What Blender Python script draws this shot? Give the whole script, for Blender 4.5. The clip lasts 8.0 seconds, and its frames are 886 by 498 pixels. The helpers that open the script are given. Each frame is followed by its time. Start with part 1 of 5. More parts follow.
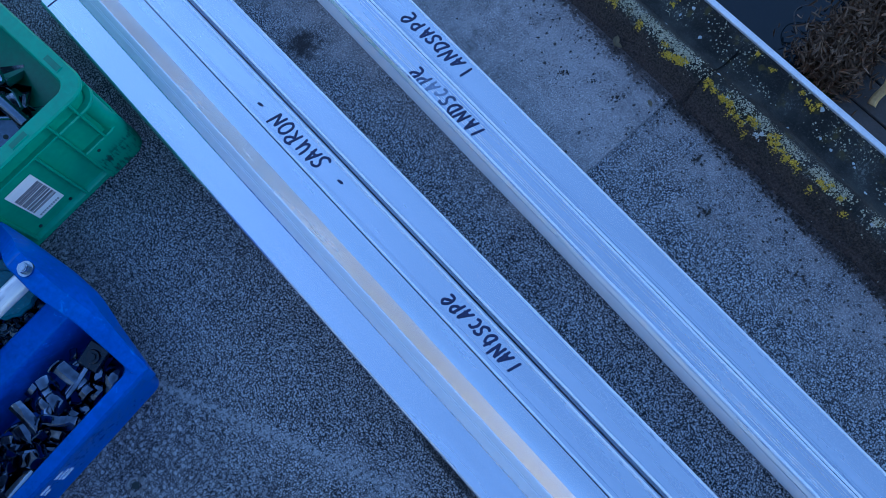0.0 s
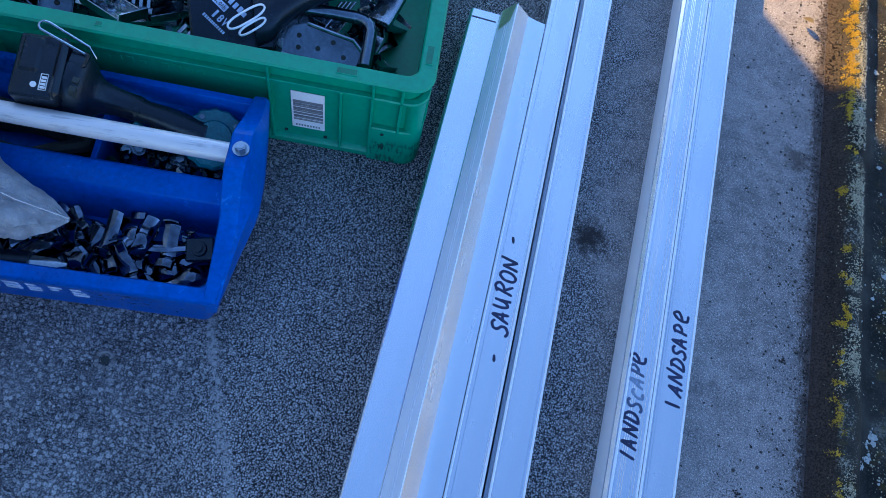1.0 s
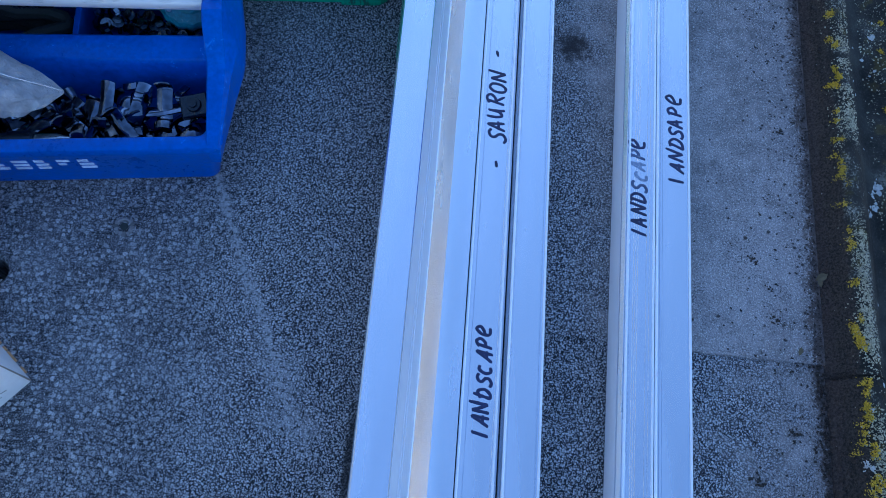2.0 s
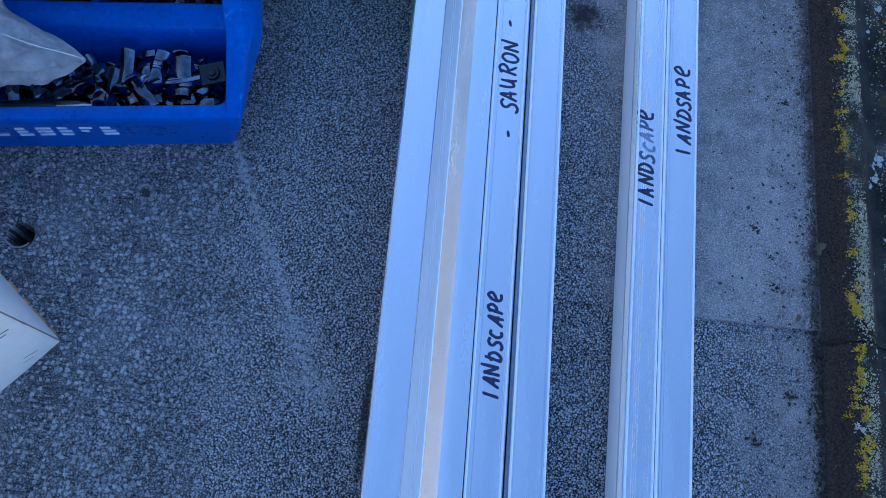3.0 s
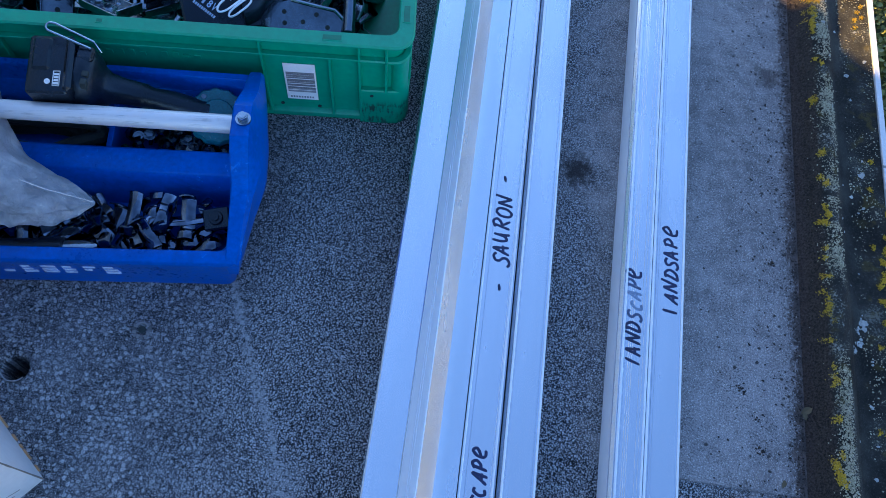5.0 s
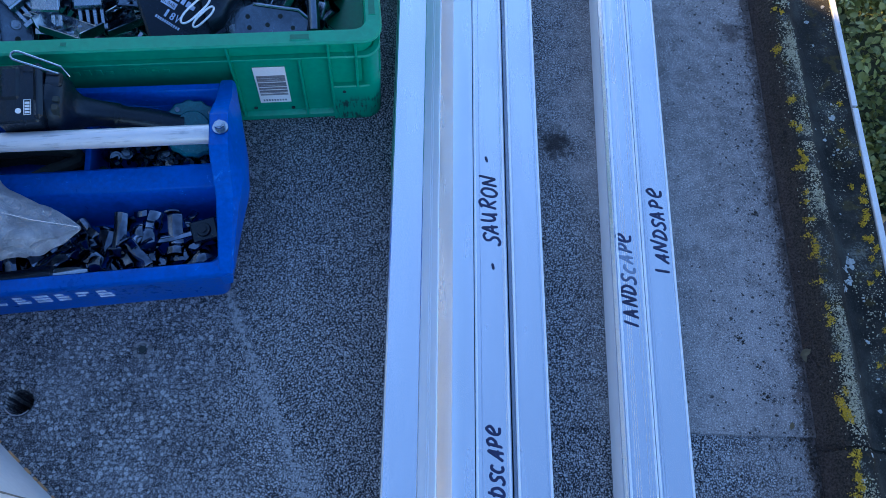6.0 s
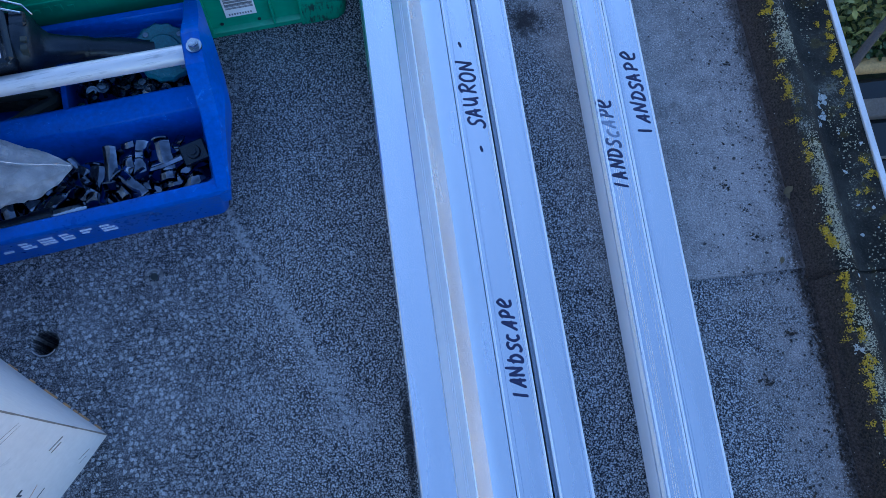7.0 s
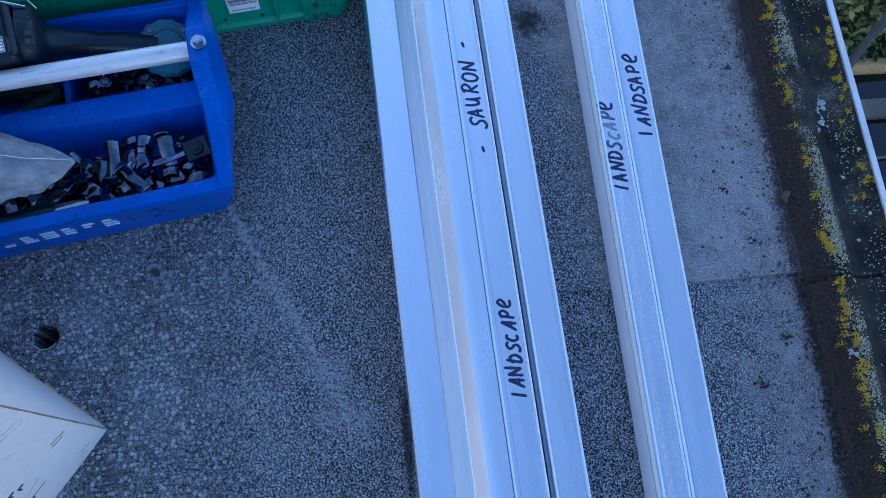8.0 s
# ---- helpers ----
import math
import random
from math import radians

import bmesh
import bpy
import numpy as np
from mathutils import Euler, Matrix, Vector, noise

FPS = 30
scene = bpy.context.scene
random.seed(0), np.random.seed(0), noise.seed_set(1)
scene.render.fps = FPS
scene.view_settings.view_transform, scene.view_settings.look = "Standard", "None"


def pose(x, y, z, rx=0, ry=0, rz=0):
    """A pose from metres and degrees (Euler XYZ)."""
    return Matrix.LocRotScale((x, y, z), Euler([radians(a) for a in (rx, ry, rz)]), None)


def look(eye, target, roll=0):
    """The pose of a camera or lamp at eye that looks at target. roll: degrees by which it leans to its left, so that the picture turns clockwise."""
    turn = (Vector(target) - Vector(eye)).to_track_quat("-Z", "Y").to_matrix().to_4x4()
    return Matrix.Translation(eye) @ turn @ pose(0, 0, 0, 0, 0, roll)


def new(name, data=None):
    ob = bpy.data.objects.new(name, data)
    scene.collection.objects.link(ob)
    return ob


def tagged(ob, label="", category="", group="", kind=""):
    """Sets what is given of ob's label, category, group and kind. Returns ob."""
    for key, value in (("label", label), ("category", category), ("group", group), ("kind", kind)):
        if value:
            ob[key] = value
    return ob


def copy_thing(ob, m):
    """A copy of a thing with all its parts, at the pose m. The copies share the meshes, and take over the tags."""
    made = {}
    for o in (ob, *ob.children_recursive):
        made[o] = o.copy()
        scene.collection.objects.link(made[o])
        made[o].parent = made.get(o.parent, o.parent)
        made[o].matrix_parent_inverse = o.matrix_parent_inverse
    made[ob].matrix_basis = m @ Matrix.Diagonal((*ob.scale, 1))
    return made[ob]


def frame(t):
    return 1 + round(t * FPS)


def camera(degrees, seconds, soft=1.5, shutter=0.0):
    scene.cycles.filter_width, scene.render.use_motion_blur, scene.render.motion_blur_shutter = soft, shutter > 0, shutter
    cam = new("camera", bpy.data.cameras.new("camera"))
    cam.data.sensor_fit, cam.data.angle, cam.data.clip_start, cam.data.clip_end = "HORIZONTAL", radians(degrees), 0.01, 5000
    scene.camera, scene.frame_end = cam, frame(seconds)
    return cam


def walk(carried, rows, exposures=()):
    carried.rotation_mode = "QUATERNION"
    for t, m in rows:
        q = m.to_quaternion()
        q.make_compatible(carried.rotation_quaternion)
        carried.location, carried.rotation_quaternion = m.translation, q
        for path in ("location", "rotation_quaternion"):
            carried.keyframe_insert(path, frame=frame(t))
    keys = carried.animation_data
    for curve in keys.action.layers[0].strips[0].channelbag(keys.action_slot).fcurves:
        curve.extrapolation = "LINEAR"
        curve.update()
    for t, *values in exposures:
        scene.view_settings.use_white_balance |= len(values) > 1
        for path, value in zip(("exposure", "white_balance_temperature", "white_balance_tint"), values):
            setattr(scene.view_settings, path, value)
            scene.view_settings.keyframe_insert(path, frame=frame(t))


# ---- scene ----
cam = camera(58.0, 8.0, 0.5)
PATH = [
    (0, (-0.065, -0.318, 0.844), (0.181, 0.167, -1.081), -14.9),
    (0.1, (-0.07, -0.3, 0.837), (0.128, 0.233, -1.08), -13.4),
    (0.2, (-0.088, -0.288, 0.834), (0.072, 0.27, -1.079), -6.8),
    (0.3, (-0.103, -0.301, 0.812), (0.007, 0.333, -1.082), -1.5),
    (0.5, (-0.121, -0.294, 0.782), (-0.033, 0.395, -1.093), 14.5),
    (0.7, (-0.11, -0.255, 0.796), (-0.049, 0.452, -1.074), 20.0),
    (0.8, (-0.1, -0.257, 0.791), (-0.05, 0.515, -1.053), 20.1),
    (1, (-0.092, -0.235, 0.8), (-0.046, 0.603, -1.015), 18.8),
    (1.1, (-0.071, -0.228, 0.81), (-0.065, 0.636, -0.994), 14.7),
    (1.2, (-0.065, -0.225, 0.813), (-0.064, 0.647, -0.987), 12.8),
    (1.4, (-0.061, -0.242, 0.809), (-0.06, 0.62, -0.996), 11.6),
    (1.5, (-0.068, -0.259, 0.802), (-0.047, 0.599, -1.004), 12.4),
    (1.7, (-0.055, -0.294, 0.789), (-0.041, 0.504, -1.046), 10.5),
    (2, (-0.056, -0.361, 0.767), (-0.015, 0.355, -1.101), 9.4),
    (2.2, (-0.053, -0.376, 0.766), (-0.013, 0.206, -1.147), 8.6),
    (3.3, (-0.079, -0.34, 0.81), (-0.017, 0.294, -1.086), 13.0),
    (3.5, (-0.077, -0.328, 0.816), (-0.026, 0.369, -1.058), 12.1),
    (4, (-0.077, -0.318, 0.824), (-0.038, 0.467, -1.015), 11.4),
    (4.5, (-0.078, -0.312, 0.839), (-0.041, 0.499, -0.989), 11.9),
    (4.7, (-0.068, -0.309, 0.837), (-0.052, 0.514, -0.985), 10.4),
    (5.8, (-0.079, -0.302, 0.83), (-0.019, 0.49, -1.006), 9.1),
    (6, (-0.082, -0.316, 0.834), (-0.007, 0.49, -0.995), 7.6),
    (6.5, (-0.099, -0.331, 0.844), (0.017, 0.355, -1.031), 6.0),
    (7, (-0.107, -0.345, 0.846), (0.027, 0.247, -1.06), 6.5),
    (7.5, (-0.116, -0.346, 0.847), (0.032, 0.238, -1.06), 7.7),
    (8, (-0.115, -0.338, 0.853), (0.035, 0.233, -1.058), 9.2),
]
walk(cam, [(t, look(eye, target, roll)) for t, eye, target, roll in PATH], [(0.0, 1.63, 5360, 10), (1.0, 1.73, 5640, 11), (4.0, 1.75, 5720, 11), (8.0, 1.75, 5780, 12)])

# ---- light ----
SUN_AZIMUTH, SUN_HEIGHT = 135.0, 28.0   # degrees from +x towards +y; above the horizon
world = bpy.data.worlds.new("world")
scene.world = world
world.use_nodes = True
wn = world.node_tree
sky = wn.nodes.new("ShaderNodeTexSky")
sky.sky_type, sky.sun_disc, sky.ozone_density, sky.dust_density = "NISHITA", False, 3.0, 0.3
sky.sun_elevation, sky.sun_rotation = radians(SUN_HEIGHT), radians(90 - SUN_AZIMUTH)
wn.links.new(sky.outputs[0], wn.nodes["Background"].inputs[0])
wn.nodes["Background"].inputs[1].default_value = 0.12
sun = new("sun", bpy.data.lights.new("sun", "SUN"))
sun.data.energy, sun.data.angle, sun.data.color = 5.0, radians(0.4), (1.0, 0.58, 0.16)
_a, _h = radians(SUN_AZIMUTH), radians(SUN_HEIGHT)
SUN_WAY = Vector((math.cos(_a) * math.cos(_h), math.sin(_a) * math.cos(_h), math.sin(_h)))
sun.matrix_world = look(SUN_WAY * 20, (0, 0, 0))


# ---- materials ----
class Mat:
    """A small builder of node materials; all textures lie in world metres or object metres."""

    def __init__(self, name, rough=0.5, metal=0.0, coat=0.0):
        self.m = bpy.data.materials.new(name)
        self.m.use_nodes = True
        self.t = self.m.node_tree
        self.b = self.t.nodes["Principled BSDF"]
        self.b.inputs["Roughness"].default_value = rough
        self.b.inputs["Metallic"].default_value = metal
        self.b.inputs["Coat Weight"].default_value = coat

    def node(self, kind, **inputs):
        n = self.t.nodes.new(kind)
        for k, v in inputs.items():
            self.put(n.inputs[k.replace("_", " ")], v)
        return n

    def put(self, socket, v):
        if isinstance(v, bpy.types.NodeSocket):
            self.t.links.new(v, socket)
        else:
            socket.default_value = (*v, 1.0) if isinstance(v, tuple) and len(v) == 3 and socket.type == "RGBA" else v

    def place(self, scale=(1, 1, 1), world_space=True, turn=0.0):
        src = self.node("ShaderNodeNewGeometry").outputs["Position"] if world_space else self.node("ShaderNodeTexCoord").outputs["Object"]
        mp = self.node("ShaderNodeMapping", Vector=src, Scale=scale)
        mp.inputs["Rotation"].default_value[2] = radians(turn)
        return mp.outputs[0]

    def noise(self, vec, scale, detail=3.0, rough=0.55, warp=0.0):
        return self.node("ShaderNodeTexNoise", Vector=vec, Scale=scale, Detail=detail, Roughness=rough, Distortion=warp).outputs["Fac"]

    def cells(self, vec, scale, feature="F1", out="Distance", rand=1.0):
        n = self.node("ShaderNodeTexVoronoi", Vector=vec, Scale=scale, Randomness=rand)
        n.feature = feature
        return n.outputs[out]

    def ramp(self, fac, a, b, va=0.0, vb=1.0):
        n = self.node("ShaderNodeMapRange", Value=fac)
        n.interpolation_type = "SMOOTHSTEP"
        for k, v in zip(("From Min", "From Max", "To Min", "To Max"), (a, b, va, vb)):
            n.inputs[k].default_value = v
        return n.outputs[0]

    def math(self, op, a, b=0.0):
        n = self.t.nodes.new("ShaderNodeMath")
        n.operation = op
        self.put(n.inputs[0], a), self.put(n.inputs[1], b)
        return n.outputs[0]

    def mix(self, fac, a, b):
        n = self.t.nodes.new("ShaderNodeMix")
        n.data_type = "RGBA"
        self.put(n.inputs[0], fac), self.put(n.inputs[6], a), self.put(n.inputs[7], b)
        return n.outputs[2]

    def axis(self, vec, i):
        return self.node("ShaderNodeSeparateXYZ", Vector=vec).outputs[i]

    def far(self, vec, p):
        n = self.t.nodes.new("ShaderNodeVectorMath")
        n.operation = "DISTANCE"
        self.put(n.inputs[0], vec)
        n.inputs[1].default_value = p
        return n.outputs["Value"]

    def random(self):
        return self.node("ShaderNodeObjectInfo").outputs["Random"]

    def island(self):
        return self.node("ShaderNodeNewGeometry").outputs["Random Per Island"]

    def colour(self, c):
        self.put(self.b.inputs["Base Color"], c)
        return self

    def rough(self, r):
        self.put(self.b.inputs["Roughness"], r)
        return self

    def bump(self, height, strength=0.3, distance=0.001):
        n = self.node("ShaderNodeBump", Height=height, Strength=strength, Distance=distance)
        self.put(self.b.inputs["Normal"], n.outputs[0])
        return self


def plain(name, c, rough=0.5, metal=0.0, spread=0.25, scale=60, bump=0.15, coat=0.0, wear=None, distance=0.0006, sheen=None):
    """Paint, plastic or metal with mottling at two scales and fine relief; wear: a second colour on worn flecks."""
    m = Mat(name, rough, metal, coat)
    if sheen:   # a tinted gloss
        m.b.inputs["Specular Tint"].default_value = (*sheen, 1.0)
    v = m.place(world_space=False)
    big, fine = m.noise(v, scale * 0.25), m.noise(v, scale * 6, 4)
    both = m.math("ADD", m.math("MULTIPLY", big, 0.6), m.math("MULTIPLY", fine, 0.4))
    dark, light = tuple(x * (1 - spread) for x in c), tuple(min(1, x * (1 + spread)) for x in c)
    col = m.mix(m.ramp(both, 0.3, 0.7), dark, light)
    if wear:
        flecks = m.math("MULTIPLY", m.ramp(m.noise(v, scale * 3.0, 6, 0.7, 0.6), 0.6, 0.72), m.ramp(big, 0.42, 0.6))
        col = m.mix(flecks, col, wear)
    m.colour(col).rough(m.ramp(both, 0.2, 0.8, max(0.03, rough - 0.1), min(1, rough + 0.12)))
    m.bump(fine, bump, distance)
    return m.m


def felt_material():
    """Weathered mineral felt: pale granules packed on black, blistered and streaked further in, smooth and paler towards the kerb."""
    m = Mat("roof_felt", 0.85)
    p = m.place()
    x, y = m.axis(p, 0), m.axis(p, 1)
    big, mid, fine = m.noise(p, 5, 4), m.noise(p, 28, 4), m.noise(p, 190, 4, 0.65)
    warp = m.node("ShaderNodeTexNoise", Vector=p, Scale=260.0, Detail=2.0).outputs["Color"]
    mixed = m.t.nodes.new("ShaderNodeVectorMath")
    mixed.operation = "MULTIPLY_ADD"
    m.put(mixed.inputs[0], warp)
    mixed.inputs[1].default_value = (0.0030, 0.0030, 0.0)
    m.put(mixed.inputs[2], p)
    wp = mixed.outputs[0]
    loose = m.t.nodes.new("ShaderNodeVectorMath")
    loose.operation = "MULTIPLY_ADD"
    m.put(loose.inputs[0], m.node("ShaderNodeTexNoise", Vector=p, Scale=330.0, Detail=3.0).outputs["Color"])
    loose.inputs[1].default_value = (0.0046, 0.0046, 0.0)
    m.put(loose.inputs[2], p)
    lp = loose.outputs[0]

    def beads(vec, scale, least, most, few, ring=1.0):
        """Round granules of many sizes and tones; few: how many cells stay bare; ring: how dark their middles are."""
        n = m.node("ShaderNodeTexVoronoi", Vector=vec, Scale=scale)
        n.voronoi_dimensions = "2D"
        tone = n.outputs["Color"]
        reach = m.math("DIVIDE", n.outputs["Distance"], m.ramp(m.axis(tone, 0), 0.0, 1.0, least, most))
        body = m.math("MULTIPLY", m.ramp(reach, 0.62, 1.0, 1.0, 0.0), m.ramp(reach, 0.0, 0.5, ring, 1.0))
        shown = m.ramp(m.math("SUBTRACT", m.axis(tone, 1), few), 0.0, 0.06)
        return m.math("MULTIPLY", m.math("MULTIPLY", body, shown), m.ramp(m.axis(tone, 2), 0.0, 1.0, 0.55, 1.0))

    inward = m.ramp(m.math("ADD", x, m.math("MULTIPLY", m.math("SUBTRACT", mid, 0.5), 0.16)), -0.36, -0.17, 1.0, 0.0)
    patch = m.noise(p, 13, 5, 0.6)
    bare = m.ramp(m.math("ADD", m.math("MULTIPLY", patch, 0.7), m.math("MULTIPLY", big, 0.35)), 0.40, 0.64, 0.06, 0.60)
    small = beads(wp, 420, 0.26, 0.52, m.math("MULTIPLY", bare, m.ramp(inward, 0, 1, 0.35, 1.1)), 0.8)
    tiny = beads(p, 720, 0.28, 0.56, 0.22)
    blister = beads(lp, 190, 0.20, 0.50, m.math("ADD", m.math("MULTIPLY", bare, 0.85), 0.08), 0.5)
    packed = m.math("MAXIMUM", small, m.math("MULTIPLY", tiny, 0.66))
    lumps = m.math("MAXIMUM", m.math("MULTIPLY", blister, m.ramp(m.noise(p, 620, 3, 0.7), 0.40, 0.58, 0.58, 1.0)), m.math("MULTIPLY", packed, 0.55))
    grains = m.math("ADD", m.math("MULTIPLY", lumps, inward), m.math("MULTIPLY", packed, m.ramp(inward, 0, 1, 1.0, 0.0)))
    # the tar between the granules: brushed streaks inwards, dust in patches
    brushed = m.noise(m.place((0.20, 1.0, 1.0), turn=-20), 330, 4, 0.6, 0.8)
    tar = m.mix(m.math("MULTIPLY", inward, m.ramp(brushed, 0.40, 0.62)), m.mix(m.ramp(fine, 0.3, 0.7), (0.005, 0.006, 0.010), (0.024, 0.026, 0.036)), (0.105, 0.107, 0.124))
    dust = m.math("MULTIPLY", m.ramp(m.math("ADD", m.math("MULTIPLY", m.noise(p, 11, 5, 0.6), 0.7), m.math("MULTIPLY", fine, 0.3)), 0.47, 0.66), m.ramp(inward, 0, 1, 0.16, 0.50))
    tar = m.mix(dust, tar, (0.180, 0.187, 0.212))
    rough_col = m.mix(grains, tar, m.mix(fine, (0.46, 0.485, 0.53), (0.80, 0.82, 0.86)))
    # the smooth side, beyond the rails
    veil = m.noise(p, 60, 5, 0.65)
    smooth_col = m.mix(m.ramp(m.math("ADD", m.math("MULTIPLY", veil, 0.6), m.math("MULTIPLY", big, 0.5)), 0.35, 0.7), (0.145, 0.135, 0.136), (0.325, 0.304, 0.303))
    dots = beads(p, 600, 0.24, 0.50, m.ramp(mid, 0.36, 0.62, 0.72, 0.30))
    smooth_col = m.mix(m.math("MULTIPLY", dots, 0.72), smooth_col, (0.74, 0.72, 0.72))
    smooth_col = m.mix(m.math("MULTIPLY", m.ramp(m.noise(p, 520, 3, 0.7), 0.49, 0.58), m.ramp(mid, 0.3, 0.65, 0.90, 0.40)), smooth_col, (0.055, 0.052, 0.054))
    grit_on = m.ramp(m.math("ADD", x, m.math("MULTIPLY", big, 0.12)), 0.27, 0.42)
    grit = m.math("MULTIPLY", m.ramp(m.math("ADD", m.cells(p, 75), m.math("MULTIPLY", m.math("SUBTRACT", fine, 0.5), 0.25)), 0.08, 0.20, 1.0, 0.0), m.ramp(m.math("ADD", m.cells(p, 75, out="Color"), m.math("MULTIPLY", grit_on, 0.5)), 0.72, 0.8))
    smooth_col = m.mix(grit, smooth_col, (0.03, 0.026, 0.024))
    # where the smooth side begins, wavering; short of the lap the granules run further
    short = m.ramp(y, -0.149, -0.146, 0.135, 0.0)
    waver = m.math("MULTIPLY", m.math("SUBTRACT", m.math("ADD", m.math("MULTIPLY", mid, 0.7), m.math("MULTIPLY", fine, 0.3)), 0.5), 0.34)
    where = m.ramp(m.math("SUBTRACT", m.math("ADD", x, waver), m.math("ADD", short, m.ramp(y, -0.05, 0.22, 0.07, 0.0))), 0.01, 0.17)
    col = m.mix(m.math("MULTIPLY", where, 0.94), rough_col, smooth_col)
    # pale scuffs, a soot stain, damp dirt along the kerb
    line = m.math("ABSOLUTE", m.math("SUBTRACT", m.math("ADD", x, m.math("MULTIPLY", y, 0.48)), m.math("ADD", -0.301, m.math("MULTIPLY", big, 0.03))))
    along = m.ramp(m.math("ABSOLUTE", m.math("ADD", y, 0.13)), 0.09, 0.17, 1.0, 0.0)
    scuff = m.math("MULTIPLY", m.ramp(m.math("ADD", line, m.math("MULTIPLY", m.math("SUBTRACT", m.noise(p, 60, 4), 0.5), 0.018)), 0.0, 0.0085, 1.0, 0.0), m.math("MULTIPLY", along, m.ramp(fine, 0.38, 0.57)))
    tail = m.math("MULTIPLY", m.ramp(m.math("ADD", line, m.math("MULTIPLY", m.math("SUBTRACT", mid, 0.5), 0.05)), 0.004, 0.035, 1.0, 0.0), m.math("MULTIPLY", m.ramp(m.math("ABSOLUTE", m.math("ADD", y, 0.235)), 0.02, 0.07, 1.0, 0.0), m.ramp(fine, 0.36, 0.60)))
    col = m.mix(m.math("MULTIPLY", m.math("MAXIMUM", scuff, m.math("MULTIPLY", tail, 0.75)), 0.85), col, (0.42, 0.43, 0.46))
    soot = m.math("ADD", m.far(p, (0.084, 0.197, 0)), m.math("MULTIPLY", m.math("SUBTRACT", m.noise(p, 110, 4, 0.65), 0.5), 0.055))
    col = m.mix(m.ramp(soot, 0.006, 0.030, 0.97, 0.0), col, (0.016, 0.013, 0.014))
    damp = m.math("ADD", m.far(m.place((4.5, 0.42, 1.0)), (-0.478, -0.120, 0)), m.math("MULTIPLY", m.math("SUBTRACT", m.noise(p, 90, 4), 0.5), 0.03))
    col = m.mix(m.ramp(damp, 0.012, 0.034, 0.85, 0.0), col, (0.010, 0.010, 0.012))
    rust = m.math("ADD", m.far(p, (0.325, 0.385, 0)), m.math("MULTIPLY", m.math("SUBTRACT", m.noise(p, 80, 3), 0.5), 0.03))
    col = m.mix(m.ramp(rust, 0.004, 0.024, 0.7, 0.0), col, (0.03, 0.018, 0.014))
    frayed = m.math("ADD", m.math("MULTIPLY", m.math("SUBTRACT", mid, 0.5), 0.030), m.math("MULTIPLY", m.math("SUBTRACT", m.noise(p, 330, 4, 0.75), 0.5), 0.060))
    edge = m.ramp(m.math("ADD", x, frayed), 0.336, 0.349)
    col = m.mix(m.math("MULTIPLY", edge, 0.95), col, m.mix(m.ramp(veil, 0.3, 0.7), (0.036, 0.028, 0.026), (0.100, 0.078, 0.070)))
    m.colour(col)
    relief = m.mix(where, grains, m.math("MULTIPLY", dots, 0.5))
    m.rough(m.ramp(grains, 0, 1, 0.90, 0.66))
    m.bump(m.math("ADD", m.math("MULTIPLY", relief, 0.9), m.math("ADD", m.math("MULTIPLY", m.math("MULTIPLY", brushed, inward), 0.5), m.math("MULTIPLY", m.noise(p, 700, 2), 0.3))), 1.0, 0.0022)
    return m.m


def kerb_material():
    """Black bitumen kerb felt with grey crust, green bloom and brown dirt at its foot."""
    m = Mat("kerb_felt", 0.85)
    m.b.inputs["Specular IOR Level"].default_value = 0.25
    p = m.place()
    x = m.axis(p, 0)
    mid, fine, tiny = m.noise(p, 24, 4), m.noise(p, 140, 5, 0.7), m.noise(p, 420, 4, 0.7)
    col = m.mix(m.ramp(mid, 0.35, 0.7), (0.009, 0.009, 0.008), (0.040, 0.040, 0.034))
    col = m.mix(m.ramp(tiny, 0.5, 0.7, 0.0, 0.5), col, (0.07, 0.07, 0.06))
    on_ridge = m.ramp(m.math("ABSOLUTE", m.math("SUBTRACT", m.math("ADD", x, m.math("MULTIPLY", m.math("SUBTRACT", mid, 0.5), 0.012)), 0.382)), 0.007, 0.017, 1.0, 0.0)
    on_lip = m.ramp(m.math("ADD", x, m.math("MULTIPLY", mid, 0.025)), 0.425, 0.450)
    crust = m.math("MULTIPLY", m.ramp(m.math("ADD", m.math("MULTIPLY", tiny, 0.7), m.math("MULTIPLY", mid, 0.7)), 0.76, 0.88), m.math("ADD", on_ridge, m.math("MULTIPLY", on_lip, 0.34)))
    col = m.mix(crust, col, m.mix(fine, (0.20, 0.205, 0.165), (0.50, 0.51, 0.46)))
    moss = m.math("MULTIPLY", m.ramp(m.noise(p, 55, 4), 0.55, 0.66), m.math("ADD", on_ridge, on_lip))
    col = m.mix(m.math("MULTIPLY", moss, 0.4), col, (0.11, 0.085, 0.015))
    foot = m.ramp(m.math("ADD", x, m.math("MULTIPLY", m.math("SUBTRACT", fine, 0.5), 0.012)), 0.357, 0.364, 1.0, 0.0)
    slope = m.math("MULTIPLY", m.ramp(m.math("ADD", x, m.math("MULTIPLY", m.math("SUBTRACT", fine, 0.5), 0.01)), 0.369, 0.376, 1.0, 0.0), m.ramp(mid, 0.3, 0.6, 0.6, 1.0))
    col = m.mix(slope, col, m.mix(m.ramp(tiny, 0.35, 0.65), (0.012, 0.010, 0.009), (0.070, 0.054, 0.044)))
    col = m.mix(foot, col, m.mix(m.ramp(tiny, 0.3, 0.7), (0.018, 0.013, 0.012), (0.075, 0.057, 0.050)))
    m.colour(col)
    m.bump(m.math("ADD", m.math("ADD", fine, tiny), crust), 0.8, 0.0015)
    return m.m


